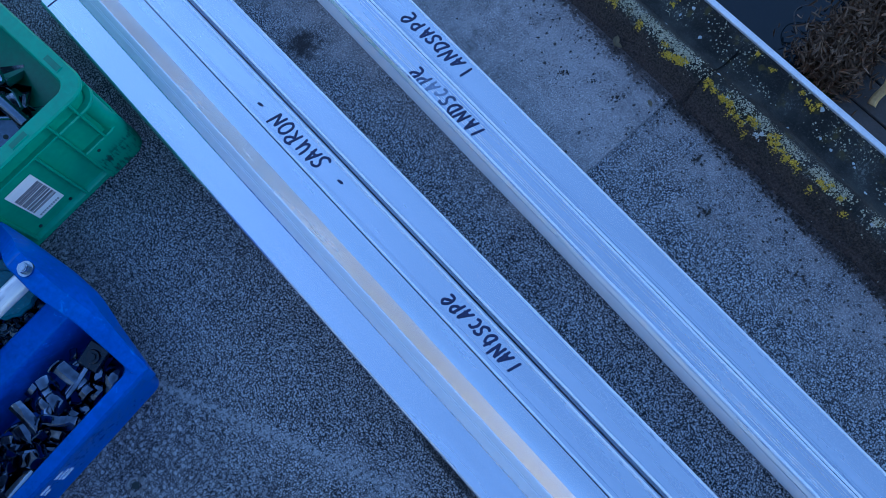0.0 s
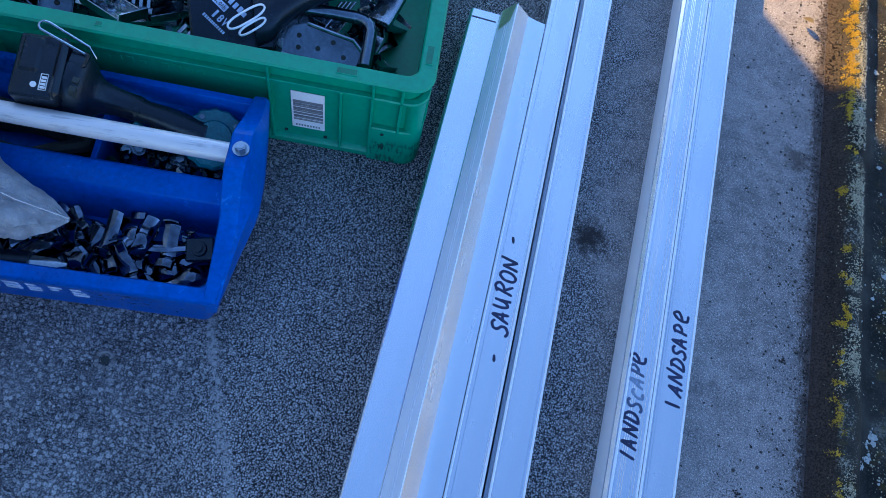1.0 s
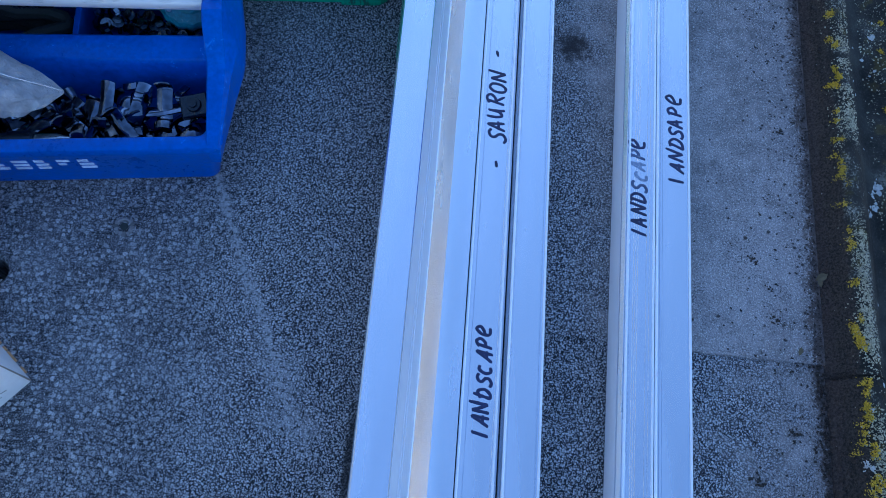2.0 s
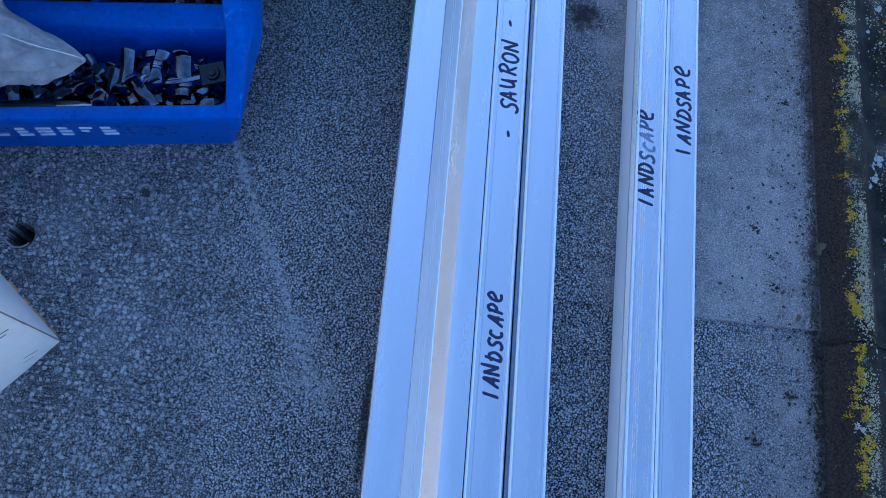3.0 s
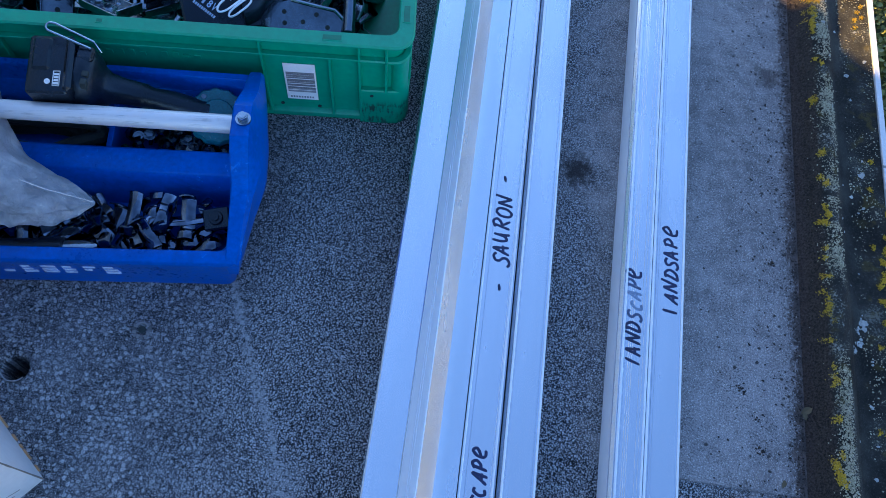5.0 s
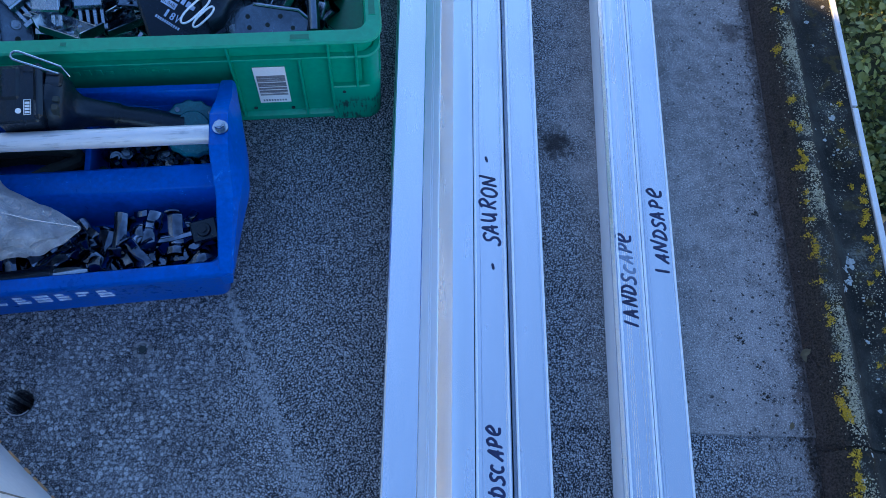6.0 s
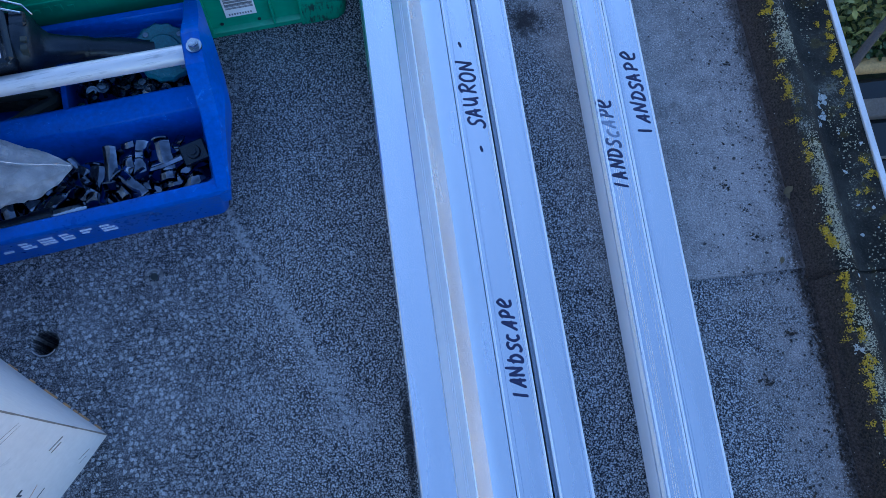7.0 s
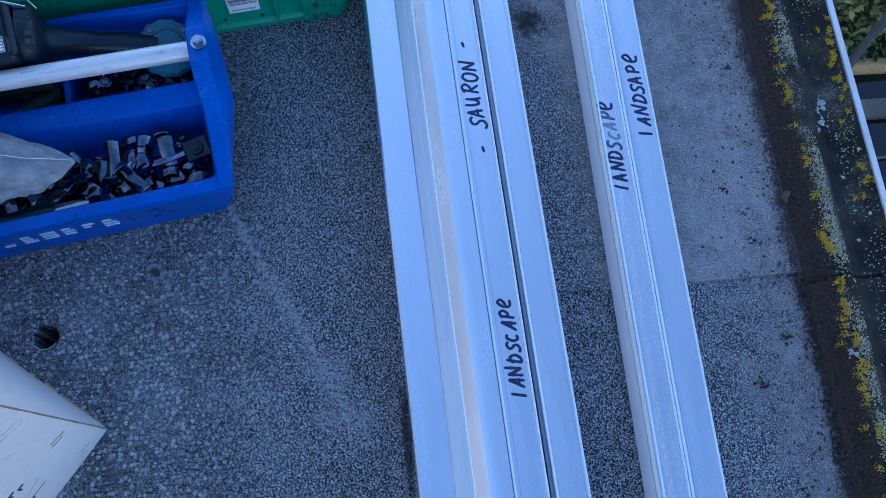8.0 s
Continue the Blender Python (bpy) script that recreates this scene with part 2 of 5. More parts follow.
def aluminium(name, c=(0.80, 0.82, 0.86), rough=0.34, metal=0.88, film=None):
    """Extruded aluminium: drawn lines along the length, faint smears."""
    m = Mat(name, rough, metal)
    v = m.place((1.0, 0.012, 1.0), world_space=False)
    lines = m.noise(v, 900, 4, 0.7)
    smear = m.noise(m.place((1, 0.15, 1), world_space=False), 40, 4)
    col = m.mix(m.ramp(m.math("ADD", m.math("MULTIPLY", lines, 0.45), m.math("MULTIPLY", smear, 0.55)), 0.35, 0.65), tuple(x * 0.93 for x in c), c)
    m.colour(col)
    sheen = m.ramp(smear, 0.3, 0.7, rough - 0.03, rough + 0.04)
    if film:   # strip between these x made matt and unmetallic, lightening the ridge's shaded slope
        sheen = m.math("MAXIMUM", sheen, m.math("MULTIPLY", m.ramp(m.axis(m.place(world_space=False), 0), film[0], film[0] + 0.0005), m.ramp(m.axis(m.place(world_space=False), 0), film[1], film[1] + 0.0005, 0.68, 0.0)))
        m.put(m.b.inputs["Metallic"], m.ramp(sheen, rough + 0.1, 0.6, metal, 0.0))
    m.rough(sheen)
    m.bump(lines, 0.06, 0.0002)
    return m.m


FELT, KERB = felt_material(), kerb_material()
ALU, ALU_RIDGE = aluminium("drawn_aluminium", (0.75, 0.80, 0.87), 0.26, 0.95), aluminium("folded_aluminium", (0.77, 0.83, 0.91), 0.24, 0.86, (0.0358, 0.0520))
# paler and unmetallic, so the rail's side web looks lit
ALU_LIGHTENED = aluminium("lightened_aluminium", (0.74, 0.75, 0.80), 0.5, 0.0)
ALU_LIP = aluminium("rounded_lip_aluminium", (0.82, 0.87, 0.94), 0.35, 0.25)
TRIM_WHITE = plain("trim_white", (0.62, 0.64, 0.67), 0.4, 0.0, 0.12, wear=(0.3, 0.3, 0.28))
BLUE = plain("blue_polyethylene", (0.001, 0.078, 0.41), 0.32, 0, 0.34, 30, 0.3, wear=(0.05, 0.27, 0.80), sheen=(0.45, 0.65, 1.0))
GREEN = plain("green_polypropylene", (0.008, 0.30, 0.165), 0.40, 0, 0.16, 25, 0.15, wear=(0.04, 0.38, 0.24))
# darker copy of the green that paints the shade in the rim slots
GREEN_SHADED = plain("shaded_green_polypropylene", (0.005, 0.17, 0.095), 0.5, 0, 0.2, 25, 0.15)
# black standing for the shade inside holes, slots and vents
SHADE_BLACK = plain("shade_black", (0.02, 0.03, 0.03), 0.7, 0, 0.4)
def rubbed_green():
    """The crate's green with upright black rub marks on the corner's lower half."""
    m = Mat("rubbed_green_polypropylene", 0.42)
    v = m.place(world_space=False)
    x, z = m.axis(v, 0), m.axis(v, 2)
    drawn = m.noise(m.place((1.0, 1.0, 0.16), world_space=False), 420, 5, 0.7)
    blot = m.noise(v, 90, 4, 0.6)
    on = m.math("MULTIPLY", m.ramp(m.math("ADD", z, m.math("MULTIPLY", blot, 0.02)), 0.046, 0.062, 1.0, 0.0), m.ramp(m.math("ADD", m.math("MULTIPLY", drawn, 0.6), m.math("MULTIPLY", blot, 0.5)), 0.50, 0.66))
    col = m.mix(m.ramp(m.noise(v, 6, 3), 0.3, 0.7), (0.007, 0.26, 0.14), (0.010, 0.34, 0.19))
    m.colour(m.mix(m.math("MULTIPLY", on, 0.92), col, (0.012, 0.022, 0.024)))
    m.bump(drawn, 0.15, 0.0005)
    return m.m


GREEN_RUBBED = rubbed_green()
FILM_GREEN = plain("green_film", (0.03, 0.22, 0.13), 0.35, 0, 0.3)
FILM_PALE = plain("pale_green_film", (0.52, 0.66, 0.42), 0.35, 0, 0.3)
INK = plain("marker_ink", (0.008, 0.013, 0.055), 0.45, 0, 0.5)
INK_WORN = plain("worn_marker_ink", (0.17, 0.22, 0.33), 0.5, 0, 0.5, 90, wear=(0.5, 0.56, 0.66))
INK_RUBBED = plain("rubbed_marker_ink", (0.05, 0.07, 0.14), 0.5, 0, 0.5, 90, wear=(0.35, 0.42, 0.55))
BLACK_RUBBER = plain("black_rubber", (0.005, 0.008, 0.015), 0.36, 0, 0.6, 50, 0.8, wear=(0.062, 0.088, 0.135), distance=0.0005, sheen=(0.6, 0.8, 1.0))
BLACK_PLASTIC = plain("black_plastic", (0.004, 0.0065, 0.012), 0.24, 0, 0.5, 50, 0.6, wear=(0.055, 0.08, 0.125), distance=0.0005, sheen=(0.6, 0.8, 1.0))
TEAL = plain("teal_housing", (0.010, 0.115, 0.155), 0.38, 0, 0.5, 60, 0.4, wear=(0.20, 0.26, 0.28))
STEEL = plain("zinc_steel", (0.30, 0.37, 0.44), 0.20, 1.0, 0.25, 60, 0.25)
STEEL_DULL = plain("dull_steel", (0.12, 0.165, 0.215), 0.20, 1.0, 0.4, 60, 0.3)
CLIP_STEEL = plain("black_spring_steel", (0.115, 0.15, 0.21), 0.08, 1.0, 0.85, 18, 0.05)
def tube_material():
    m = Mat("scratched_tube", 0.4, 0.3)
    v = m.place((0.05, 1, 1), world_space=False)
    scratch = m.math("MULTIPLY", m.ramp(m.noise(v, 300, 6, 0.75), 0.50, 0.62), m.ramp(m.noise(m.place((1, 1, 1), world_space=False), 30, 4), 0.40, 0.58))
    m.colour(m.mix(scratch, m.mix(m.noise(v, 60, 3), (0.58, 0.60, 0.64), (0.74, 0.75, 0.78)), (0.40, 0.42, 0.46)))
    m.bump(m.noise(v, 500, 3), 0.3, 0.0004)
    return m.m


TUBE_ALU = tube_material()
PAPER = plain("label_paper", (0.78, 0.78, 0.78), 0.6, 0, 0.06)
PRINT = plain("label_print", (0.05, 0.05, 0.06), 0.6, 0, 0.2)
PRINT_GREY = plain("faded_label_print", (0.20, 0.20, 0.22), 0.6, 0, 0.2)
LETTER_WHITE = plain("worn_white_print", (0.42, 0.52, 0.72), 0.6, 0, 0.25, 200)
CARTON = plain("white_carton", (0.74, 0.705, 0.68), 0.55, 0, 0.08, 20, 0.2, wear=(0.5, 0.49, 0.48))
CARTON_WORN = plain("rubbed_carton", (0.24, 0.20, 0.17), 0.8, 0, 0.35)
CARTON_EDGE = plain("torn_carton_edge", (0.55, 0.30, 0.14), 0.8, 0, 0.3)
BRICK_WALL = plain("house_brick", (0.26, 0.16, 0.12), 0.85, 0, 0.3, 12, 0.6)
PLASTER = plain("wall_plaster", (0.78, 0.77, 0.75), 0.85, 0, 0.15, 12, 0.4)


# ---- mesh helpers ----
def link_mesh(name, bm, material):
    me = bpy.data.meshes.new(name)
    bm.normal_update()
    bm.to_mesh(me)
    bm.free()
    for one in material if isinstance(material, (list, tuple)) else [material]:
        me.materials.append(one)
    return me


def smooth(me, angle=35):
    me.shade_smooth()
    me.set_sharp_from_angle(angle=radians(angle))
    return me


def part(name, bm, material, parent, label="", round_=True, angle=35):
    me = link_mesh(name, bm, material)
    ob = new(name, smooth(me, angle) if round_ else me)
    ob.parent = parent
    return tagged(ob, label) if label else ob


def thing(name, label, category, m=None, group="", kind=""):
    ob = new(name)
    ob.empty_display_size = 0.05
    if m is not None:
        ob.matrix_world = m
    return tagged(ob, label, category, group, kind)


def single(name, bm, material, label, category, m=None, group="", kind=""):
    ob = new(name, smooth(link_mesh(name, bm, material)))
    if m is not None:
        ob.matrix_world = m
    return tagged(ob, label, category, group, kind)


def box(bm, lo, hi, bevel=0.0, m=None, segments=1):
    lo, hi = Vector(lo), Vector(hi)
    made = bmesh.ops.create_cube(bm, size=1, matrix=Matrix.Translation((lo + hi) / 2) @ Matrix.Diagonal((*(hi - lo), 1)))["verts"]
    if bevel:
        edges = list({e for v in made for e in v.link_edges})
        made = list({v for f in bmesh.ops.bevel(bm, geom=edges, offset=bevel, segments=segments, affect="EDGES", profile=0.6)["faces"] for v in f.verts} | {v for v in made if v.is_valid})
    if m is not None:
        bmesh.ops.transform(bm, matrix=m, verts=[v for v in made if v.is_valid])
    return bm


def rod(bm, a, b, r0, r1=None, seg=16):
    a, b = Vector(a), Vector(b)
    turn = (b - a).to_track_quat("Z", "Y").to_matrix().to_4x4()
    bmesh.ops.create_cone(bm, cap_ends=True, segments=seg, radius1=r0, radius2=r0 if r1 is None else r1, depth=(b - a).length,
                          matrix=Matrix.Translation((a + b) / 2) @ turn)
    return bm


def loops(bm, rings, close_ends=True):
    """Skins a row of equal rings of points."""
    made = [[bm.verts.new(p) for p in ring] for ring in rings]
    n = len(made[0])
    for a, b in zip(made, made[1:]):
        for i in range(n):
            bm.faces.new((a[i], a[(i + 1) % n], b[(i + 1) % n], b[i]))
    if close_ends:
        bm.faces.new(made[0][::-1])
        bm.faces.new(made[-1])
    bmesh.ops.recalc_face_normals(bm, faces=bm.faces)
    return bm


def extrude_y(bm, outline, y0, y1):
    return loops(bm, [[(x, y, z) for x, z in outline] for y in (y0, y1)])


def extrude_x(bm, outline, x0, x1, lean=0.0):
    top = max(z for _, z in outline)
    return loops(bm, [[(x + lean * z / top, y, z) for y, z in outline] for x in (x0, x1)])


def tube(bm, path, r, seg=8):
    path = [Vector(p) for p in path]
    rings = []
    for i, p in enumerate(path):
        way = (path[min(i + 1, len(path) - 1)] - path[max(i - 1, 0)]).normalized()
        turn = way.to_track_quat("Z", "Y").to_matrix()
        rings.append([p + turn @ Vector((r * math.cos(a), r * math.sin(a), 0)) for a in (2 * math.pi * k / seg for k in range(seg))])
    return loops(bm, rings)


def band(bm, path, width, thick):
    """A bent metal strip: path in (x, z), extruded by width along y."""
    path = [Vector((x, z)) for x, z in path]
    upper, lower = [], []
    for i, p in enumerate(path):
        way = (path[min(i + 1, len(path) - 1)] - path[max(i - 1, 0)]).normalized()
        side = Vector((-way.y, way.x)) * thick / 2
        upper.append(p + side), lower.append(p - side)
    return extrude_y(bm, [tuple(p) for p in upper + lower[::-1]], -width / 2, width / 2)


# ---- the roof ----
HOLE = (-0.477, -0.142, 0.0135)


def roof_deck():
    bm = bmesh.new()
    hx, hy, hr = HOLE
    x0, x1, y0, y1, q = -1.45, 0.40, -3.2, 4.2, 0.06
    for a, b, c, d in ((x0, hx - q, y0, y1), (hx + q, x1, y0, y1), (hx - q, hx + q, y0, hy - q), (hx - q, hx + q, hy + q, y1)):
        bm.faces.new([bm.verts.new(p) for p in ((a, c, 0), (b, c, 0), (b, d, 0), (a, d, 0))])
    outer, lip, inner, deep = [], [], [], []
    for k in range(32):
        a = 2 * math.pi * k / 32
        c, s = math.cos(a), math.sin(a)
        e = q / max(abs(c), abs(s))
        outer.append((hx + e * c, hy + e * s, 0))
        lip.append((hx + hr * 1.25 * c, hy + hr * 1.25 * s, 0.0012 + 0.0012 * max(0.0, -s)))
        inner.append((hx + hr * c, hy + hr * s, -0.003))
        deep.append((hx + hr * 0.9 * c, hy + hr * 0.9 * s, -0.06))
    made = [[bm.verts.new(p) for p in ring] for ring in (outer, lip, inner, deep)]
    for a, b in zip(made, made[1:]):
        for i in range(32):
            bm.faces.new((a[i], a[(i + 1) % 32], b[(i + 1) % 32], b[i]))
    bm.faces.new(made[-1])
    bmesh.ops.recalc_face_normals(bm, faces=bm.faces)
    box(bm, (x0, y0, -0.3), (x1, y1, -0.07))
    return tagged(new("roof", smooth(link_mesh("roof", bm, FELT))), "weathered grey mineral felt flat roof with pale specks", "roof", kind="structure")


roof_deck()

bm = bmesh.new()
box(bm, (-0.06, -0.147, -0.02), (0.358, 4.1, 0.0018), 0.0008)
tagged(new("roof_lap", smooth(link_mesh("roof_lap", bm, FELT))), "lapped sheet of smoother grey roofing felt", "roofing felt", kind="structure")

KERB_LINE = [(0.346, -0.01), (0.354, 0.0022), (0.359, 0.006), (0.3635, 0.013), (0.367, 0.022), (0.371, 0.0295), (0.377, 0.0335), (0.384, 0.0345),
             (0.391, 0.0320), (0.398, 0.0245), (0.406, 0.0150), (0.418, 0.0100), (0.434, 0.0120), (0.450, 0.0160), (0.4565, 0.0175), (0.4565, -0.05), (0.346, -0.05)]


def kerb_height(x):
    for (xa, za), (xb, zb) in zip(KERB_LINE[:14], KERB_LINE[1:15]):
        if xa <= x <= xb:
            return za + (zb - za) * (x - xa) / (xb - xa)
    return 0.0


def roof_kerb():
    """A felt-dressed kerb in two lengths, lapped by the sheet joint."""
    bm = bmesh.new()
    rings = []
    steps = 240
    for y in sorted([-2.6 + 6.4 * k / steps for k in range(steps + 1)] + [-0.1635, -0.1628, -0.1600, -0.1594]):
        ring = []
        for i, (x, z) in enumerate(KERB_LINE):
            w = 0.0025 if 1 < i < 13 else 0.0
            lap = (0.0026 if y < -0.1631 else -0.0022 if -0.163 < y < -0.1597 else 0.0) if 1 < i < 13 else 0.0
            ring.append((x + w * noise.noise((y * 6, i * 0.3, 1)), y, z + lap + w * noise.noise((y * 9, i * 0.4, 5))))
        rings.append(ring)
    loops(bm, rings)
    return tagged(new("roof_kerb", smooth(link_mesh("roof_kerb", bm, KERB), 60)), "black bitumen roof kerb crusted with grey and yellow lichen", "roof kerb", kind="structure")


roof_kerb()

bm = bmesh.new()
for a, b in ((-2.6, 0.262), (0.2655, 3.8)):
    box(bm, (0.4575, a, -0.12), (0.4648, b, 0.0200), 0.0006)
tagged(new("trim", smooth(link_mesh("trim", bm, TRIM_WHITE))), "white aluminium roof edge trim in butted lengths", "edge trim", kind="structure")

bm = bmesh.new()
box(bm, (-1.45, -3.2, -2.6), (0.44, 4.2, -0.31))
tagged(new("wall_east", link_mesh("wall_east", bm, BRICK_WALL)), "brown brick outer wall under the flat roof", "wall", kind="structure")
CORNER = Vector((0.30, 0.57, 0)) + Vector((-0.7071, 0.7071, 0)) * 2.4
# unseen wall added to cast the roof's shadow; its white lightens the ridge
bm = bmesh.new()
box(bm, (-4.5, -7.0, -2.6), (CORNER.x, CORNER.y, 2.0))
tagged(new("shade_wall_west", link_mesh("shade_wall_west", bm, PLASTER)), "unseen plain white wall added to shade the flat roof", "wall", kind="structure")

# ---- rails and profiles ----
STROKES = {   # marker capitals as pen strokes in a unit box
    "-": [[(0.1, 0.42), (0.9, 0.50)]],
    "S": [[(0.95, 0.88), (0.62, 1.0), (0.28, 0.86), (0.34, 0.62), (0.66, 0.44), (0.74, 0.18), (0.40, 0.0), (0.02, 0.10)]],
    "A": [[(0.02, 0.0), (0.30, 0.55), (0.52, 1.0), (0.62, 0.55), (0.72, 0.0)], [(0.14, 0.36), (0.86, 0.40)]],
    "U": [[(0.10, 1.0), (0.08, 0.48), (0.26, 0.16), (0.58, 0.34), (0.70, 0.92)], [(0.70, 0.60), (0.70, 0.30), (0.78, 0.0)]],
    "R": [[(0.16, 0.0), (0.22, 0.50), (0.28, 0.98)], [(0.04, 0.86), (0.52, 1.02), (0.86, 0.82), (0.66, 0.56), (0.28, 0.48)], [(0.34, 0.48), (0.92, 0.0)]],
    "O": [[(0.50, 0.98), (0.14, 0.70), (0.16, 0.20), (0.50, 0.02), (0.84, 0.28), (0.84, 0.76), (0.48, 0.96)]],
    "N": [[(0.06, 0.0), (0.16, 0.50), (0.22, 0.96)], [(0.22, 0.96), (0.48, 0.50), (0.78, 0.04)], [(0.78, 0.04), (0.86, 0.52), (0.98, 1.12)]],
    "l": [[(0.46, 0.0), (0.50, 0.5), (0.56, 1.0)]],
    "D": [[(0.16, 0.0), (0.24, 0.50), (0.28, 0.94)], [(0.02, 0.92), (0.50, 1.0), (0.92, 0.66), (0.72, 0.18), (0.10, 0.02)]],
    "d": [[(0.20, 0.0), (0.26, 0.50), (0.34, 1.08)], [(0.06, 0.60), (0.60, 0.80), (0.90, 0.40), (0.58, 0.04), (0.12, 0.06)]],
    "C": [[(0.82, 0.66), (0.44, 0.72), (0.12, 0.36), (0.30, 0.04), (0.72, 0.08)]],
    "P": [[(0.16, 0.0), (0.24, 0.50), (0.30, 0.98)], [(0.10, 0.86), (0.58, 1.02), (0.88, 0.74), (0.62, 0.46), (0.26, 0.42)]],
    "e": [[(0.10, 0.40), (0.52, 0.50), (0.84, 0.74), (0.52, 0.98), (0.14, 0.60), (0.28, 0.12), (0.90, 0.10)]],
}


def smooth_line(points, per=6):
    """A soft curve through the pen's turning points."""
    if len(points) < 3:
        (xa, ya), (xb, yb) = points
        return [(xa + (xb - xa) * k / 6, ya + (yb - ya) * k / 6) for k in range(7)]
    q = [points[0], *points, points[-1]]
    made = []
    for a, b, c, d in zip(q, q[1:], q[2:], q[3:]):
        for k in range(per):
            t = k / per
            made.append(tuple(0.5 * (2 * b[i] + (c[i] - a[i]) * t + (2 * a[i] - 5 * b[i] + 4 * c[i] - d[i]) * t * t + (3 * b[i] - a[i] - 3 * c[i] + d[i]) * t ** 3) for i in (0, 1)))
    return made + [points[-1]]


def writing(text, at, length, height, parent, inks, turn=90.0, seed=1, pen=0.00155):
    """Marker capitals drawn stroke by stroke, each letter a little askew, as thin domes of ink along the rail."""
    rng = random.Random(seed)
    step = length / max(1, len(text))
    for i, ch in enumerate(text):
        if ch == " ":
            continue
        high, wide = height * rng.uniform(0.9, 1.1), step * (0.86 if ch not in "l-" else 0.6)
        fix = (pose(*at, 0, 0, turn) @ Matrix.Translation(((i + 0.06) * step, rng.uniform(-0.06, 0.06) * height, 0))
               @ Matrix.Rotation(radians(rng.uniform(-6, 4)), 4, "Z"))
        lean = rng.uniform(0.08, 0.26)
        bm = bmesh.new()
        for pen_way in STROKES[ch]:
            path = smooth_line(pen_way)
            rings = []
            for k, (u, v) in enumerate(path):
                (ua, va), (ub, vb) = path[max(0, k - 1)], path[min(len(path) - 1, k + 1)]
                way = Vector((wide * (ub - ua), high * (vb - va), 0)).normalized()
                side = Vector((-way.y, way.x, 0))
                end = min(k, len(path) - 1 - k)
                r = pen * (0.55, 0.9, 1.0)[min(end, 2)] * (1 + 0.18 * noise.noise((k * 0.35, i, seed)))
                c = Vector((wide * u + lean * high * v, high * v, 0))
                rings.append([c + side * (r * math.cos(a)) + Vector((0, 0, 0.00022 * math.sin(a))) for a in (2 * math.pi * j / 8 for j in range(8))])
            loops(bm, rings)
        bmesh.ops.transform(bm, matrix=fix, verts=bm.verts)
        part("marker_letter", bm, inks[i] if isinstance(inks, list) else inks, parent, angle=60)


def printed(text, at, length, height, parent, ink, turn=0.0):
    """Printed type in the built-in letters, as flat meshes."""
    step = length / len(text)
    for i, ch in enumerate(text):
        cu = bpy.data.curves.new("letter", "FONT")
        cu.body, cu.size, cu.offset, cu.resolution_u = ch, 1.0, 0.02, 2
        tmp = bpy.data.objects.new("letter", cu)
        scene.collection.objects.link(tmp)
        me = bpy.data.meshes.new_from_object(tmp.evaluated_get(bpy.context.evaluated_depsgraph_get()))
        bpy.data.objects.remove(tmp)
        bpy.data.curves.remove(cu)
        xs, ys = [v.co.x for v in me.vertices], [v.co.y for v in me.vertices]
        wide, high = max(xs) - min(xs), max(0.5, max(ys) - min(ys))
        me.transform(pose(*at, 0, 0, turn) @ Matrix.Translation((i * step, 0, 0)) @ Matrix.Diagonal((min(step * 0.82 / wide, height / 0.5), height / high, 1, 1)) @ Matrix.Translation((-min(xs), -min(0.0, min(ys)), 0)))
        me.name = "printed_letter"
        me.materials.clear()
        me.materials.append(ink)
        new("printed_letter", me).parent = parent


def rail_outline(w, h, slots, lip=0.0008, flange=False):
    """A closed rail section: slots are (x, width, depth) cut into its top."""
    c = 0.0007
    line = [(0, 0), (0, h - c - lip), (0.0004, h - c), (c + 0.0004, h)]
    if flange:
        line = [(0.0050, 0), (0.0050, 0.0340), (0.0054, 0.0362), (0.0086, 0.0390), (0.0090, 0.0388), (0.0094, h)]
    for x, wide, deep in slots:
        line += [(x, h), (x + 0.0003, h - deep), (x + wide - 0.0003, h - deep), (x + wide, h)]
    return line + [(w - c - 0.0004, h), (w - 0.0004, h - c), (w, h - c - lip), (w, 0)]


def rail(label, x, w, h, slots, turn, z0=0.0, y0=-1.3, y1=1.35, group="mounting rails", flange=False):
    ob = thing("mounting_rail", label, "rail", pose(x, 0, z0, 0, 0, turn), group)
    bm = bmesh.new()
    extrude_y(bm, rail_outline(w, h, slots, flange=flange), y0, y1)
    part("profile", bm, ALU, ob, round_=False)
    if flange:
        part("side_web", extrude_y(bmesh.new(), [(0.0034, 0.0005), (0.0038, 0.0325), (0.0046, 0.0347), (0.0049, 0.0345), (0.0049, 0.0005)], y0, y1), ALU_LIGHTENED, ob, "side web, its colour lightened to look lit")
    for e in (0.0112 if flange else 0.0015, w - 0.0013):
        bm = bmesh.new()
        extrude_y(bm, [(e - 0.0014, h - 0.0006), (e - 0.0013, h + 0.0001), (e - 0.0005, h + 0.0008), (e + 0.0005, h + 0.0008), (e + 0.0012, h + 0.0001), (e + 0.0013, h - 0.0006)], y0, y1 - 0.0005)
        part("edge_lip", bm, ALU_LIP, ob, "pale rounded edge lip", angle=60)
    return ob


TURN_A, TURN_B = 1.18, -0.35
LOW = 0.042
r = rail("aluminium mounting rail with black marker lettering, lying on felt", -0.0150, 0.0346, LOW - 0.002,
         [(0.0062, 0.0008, 0.0006), (0.0305, 0.0006, 0.0002)], TURN_A, 0.002)
# flange added low in the gap to set how dark it looks
part("lower_flange", box(bmesh.new(), (0.0348, -1.29, LOW - 0.034), (0.0398, 1.34, LOW - 0.032), 0.0003), ALU, r, "narrow flange added low in the gap")
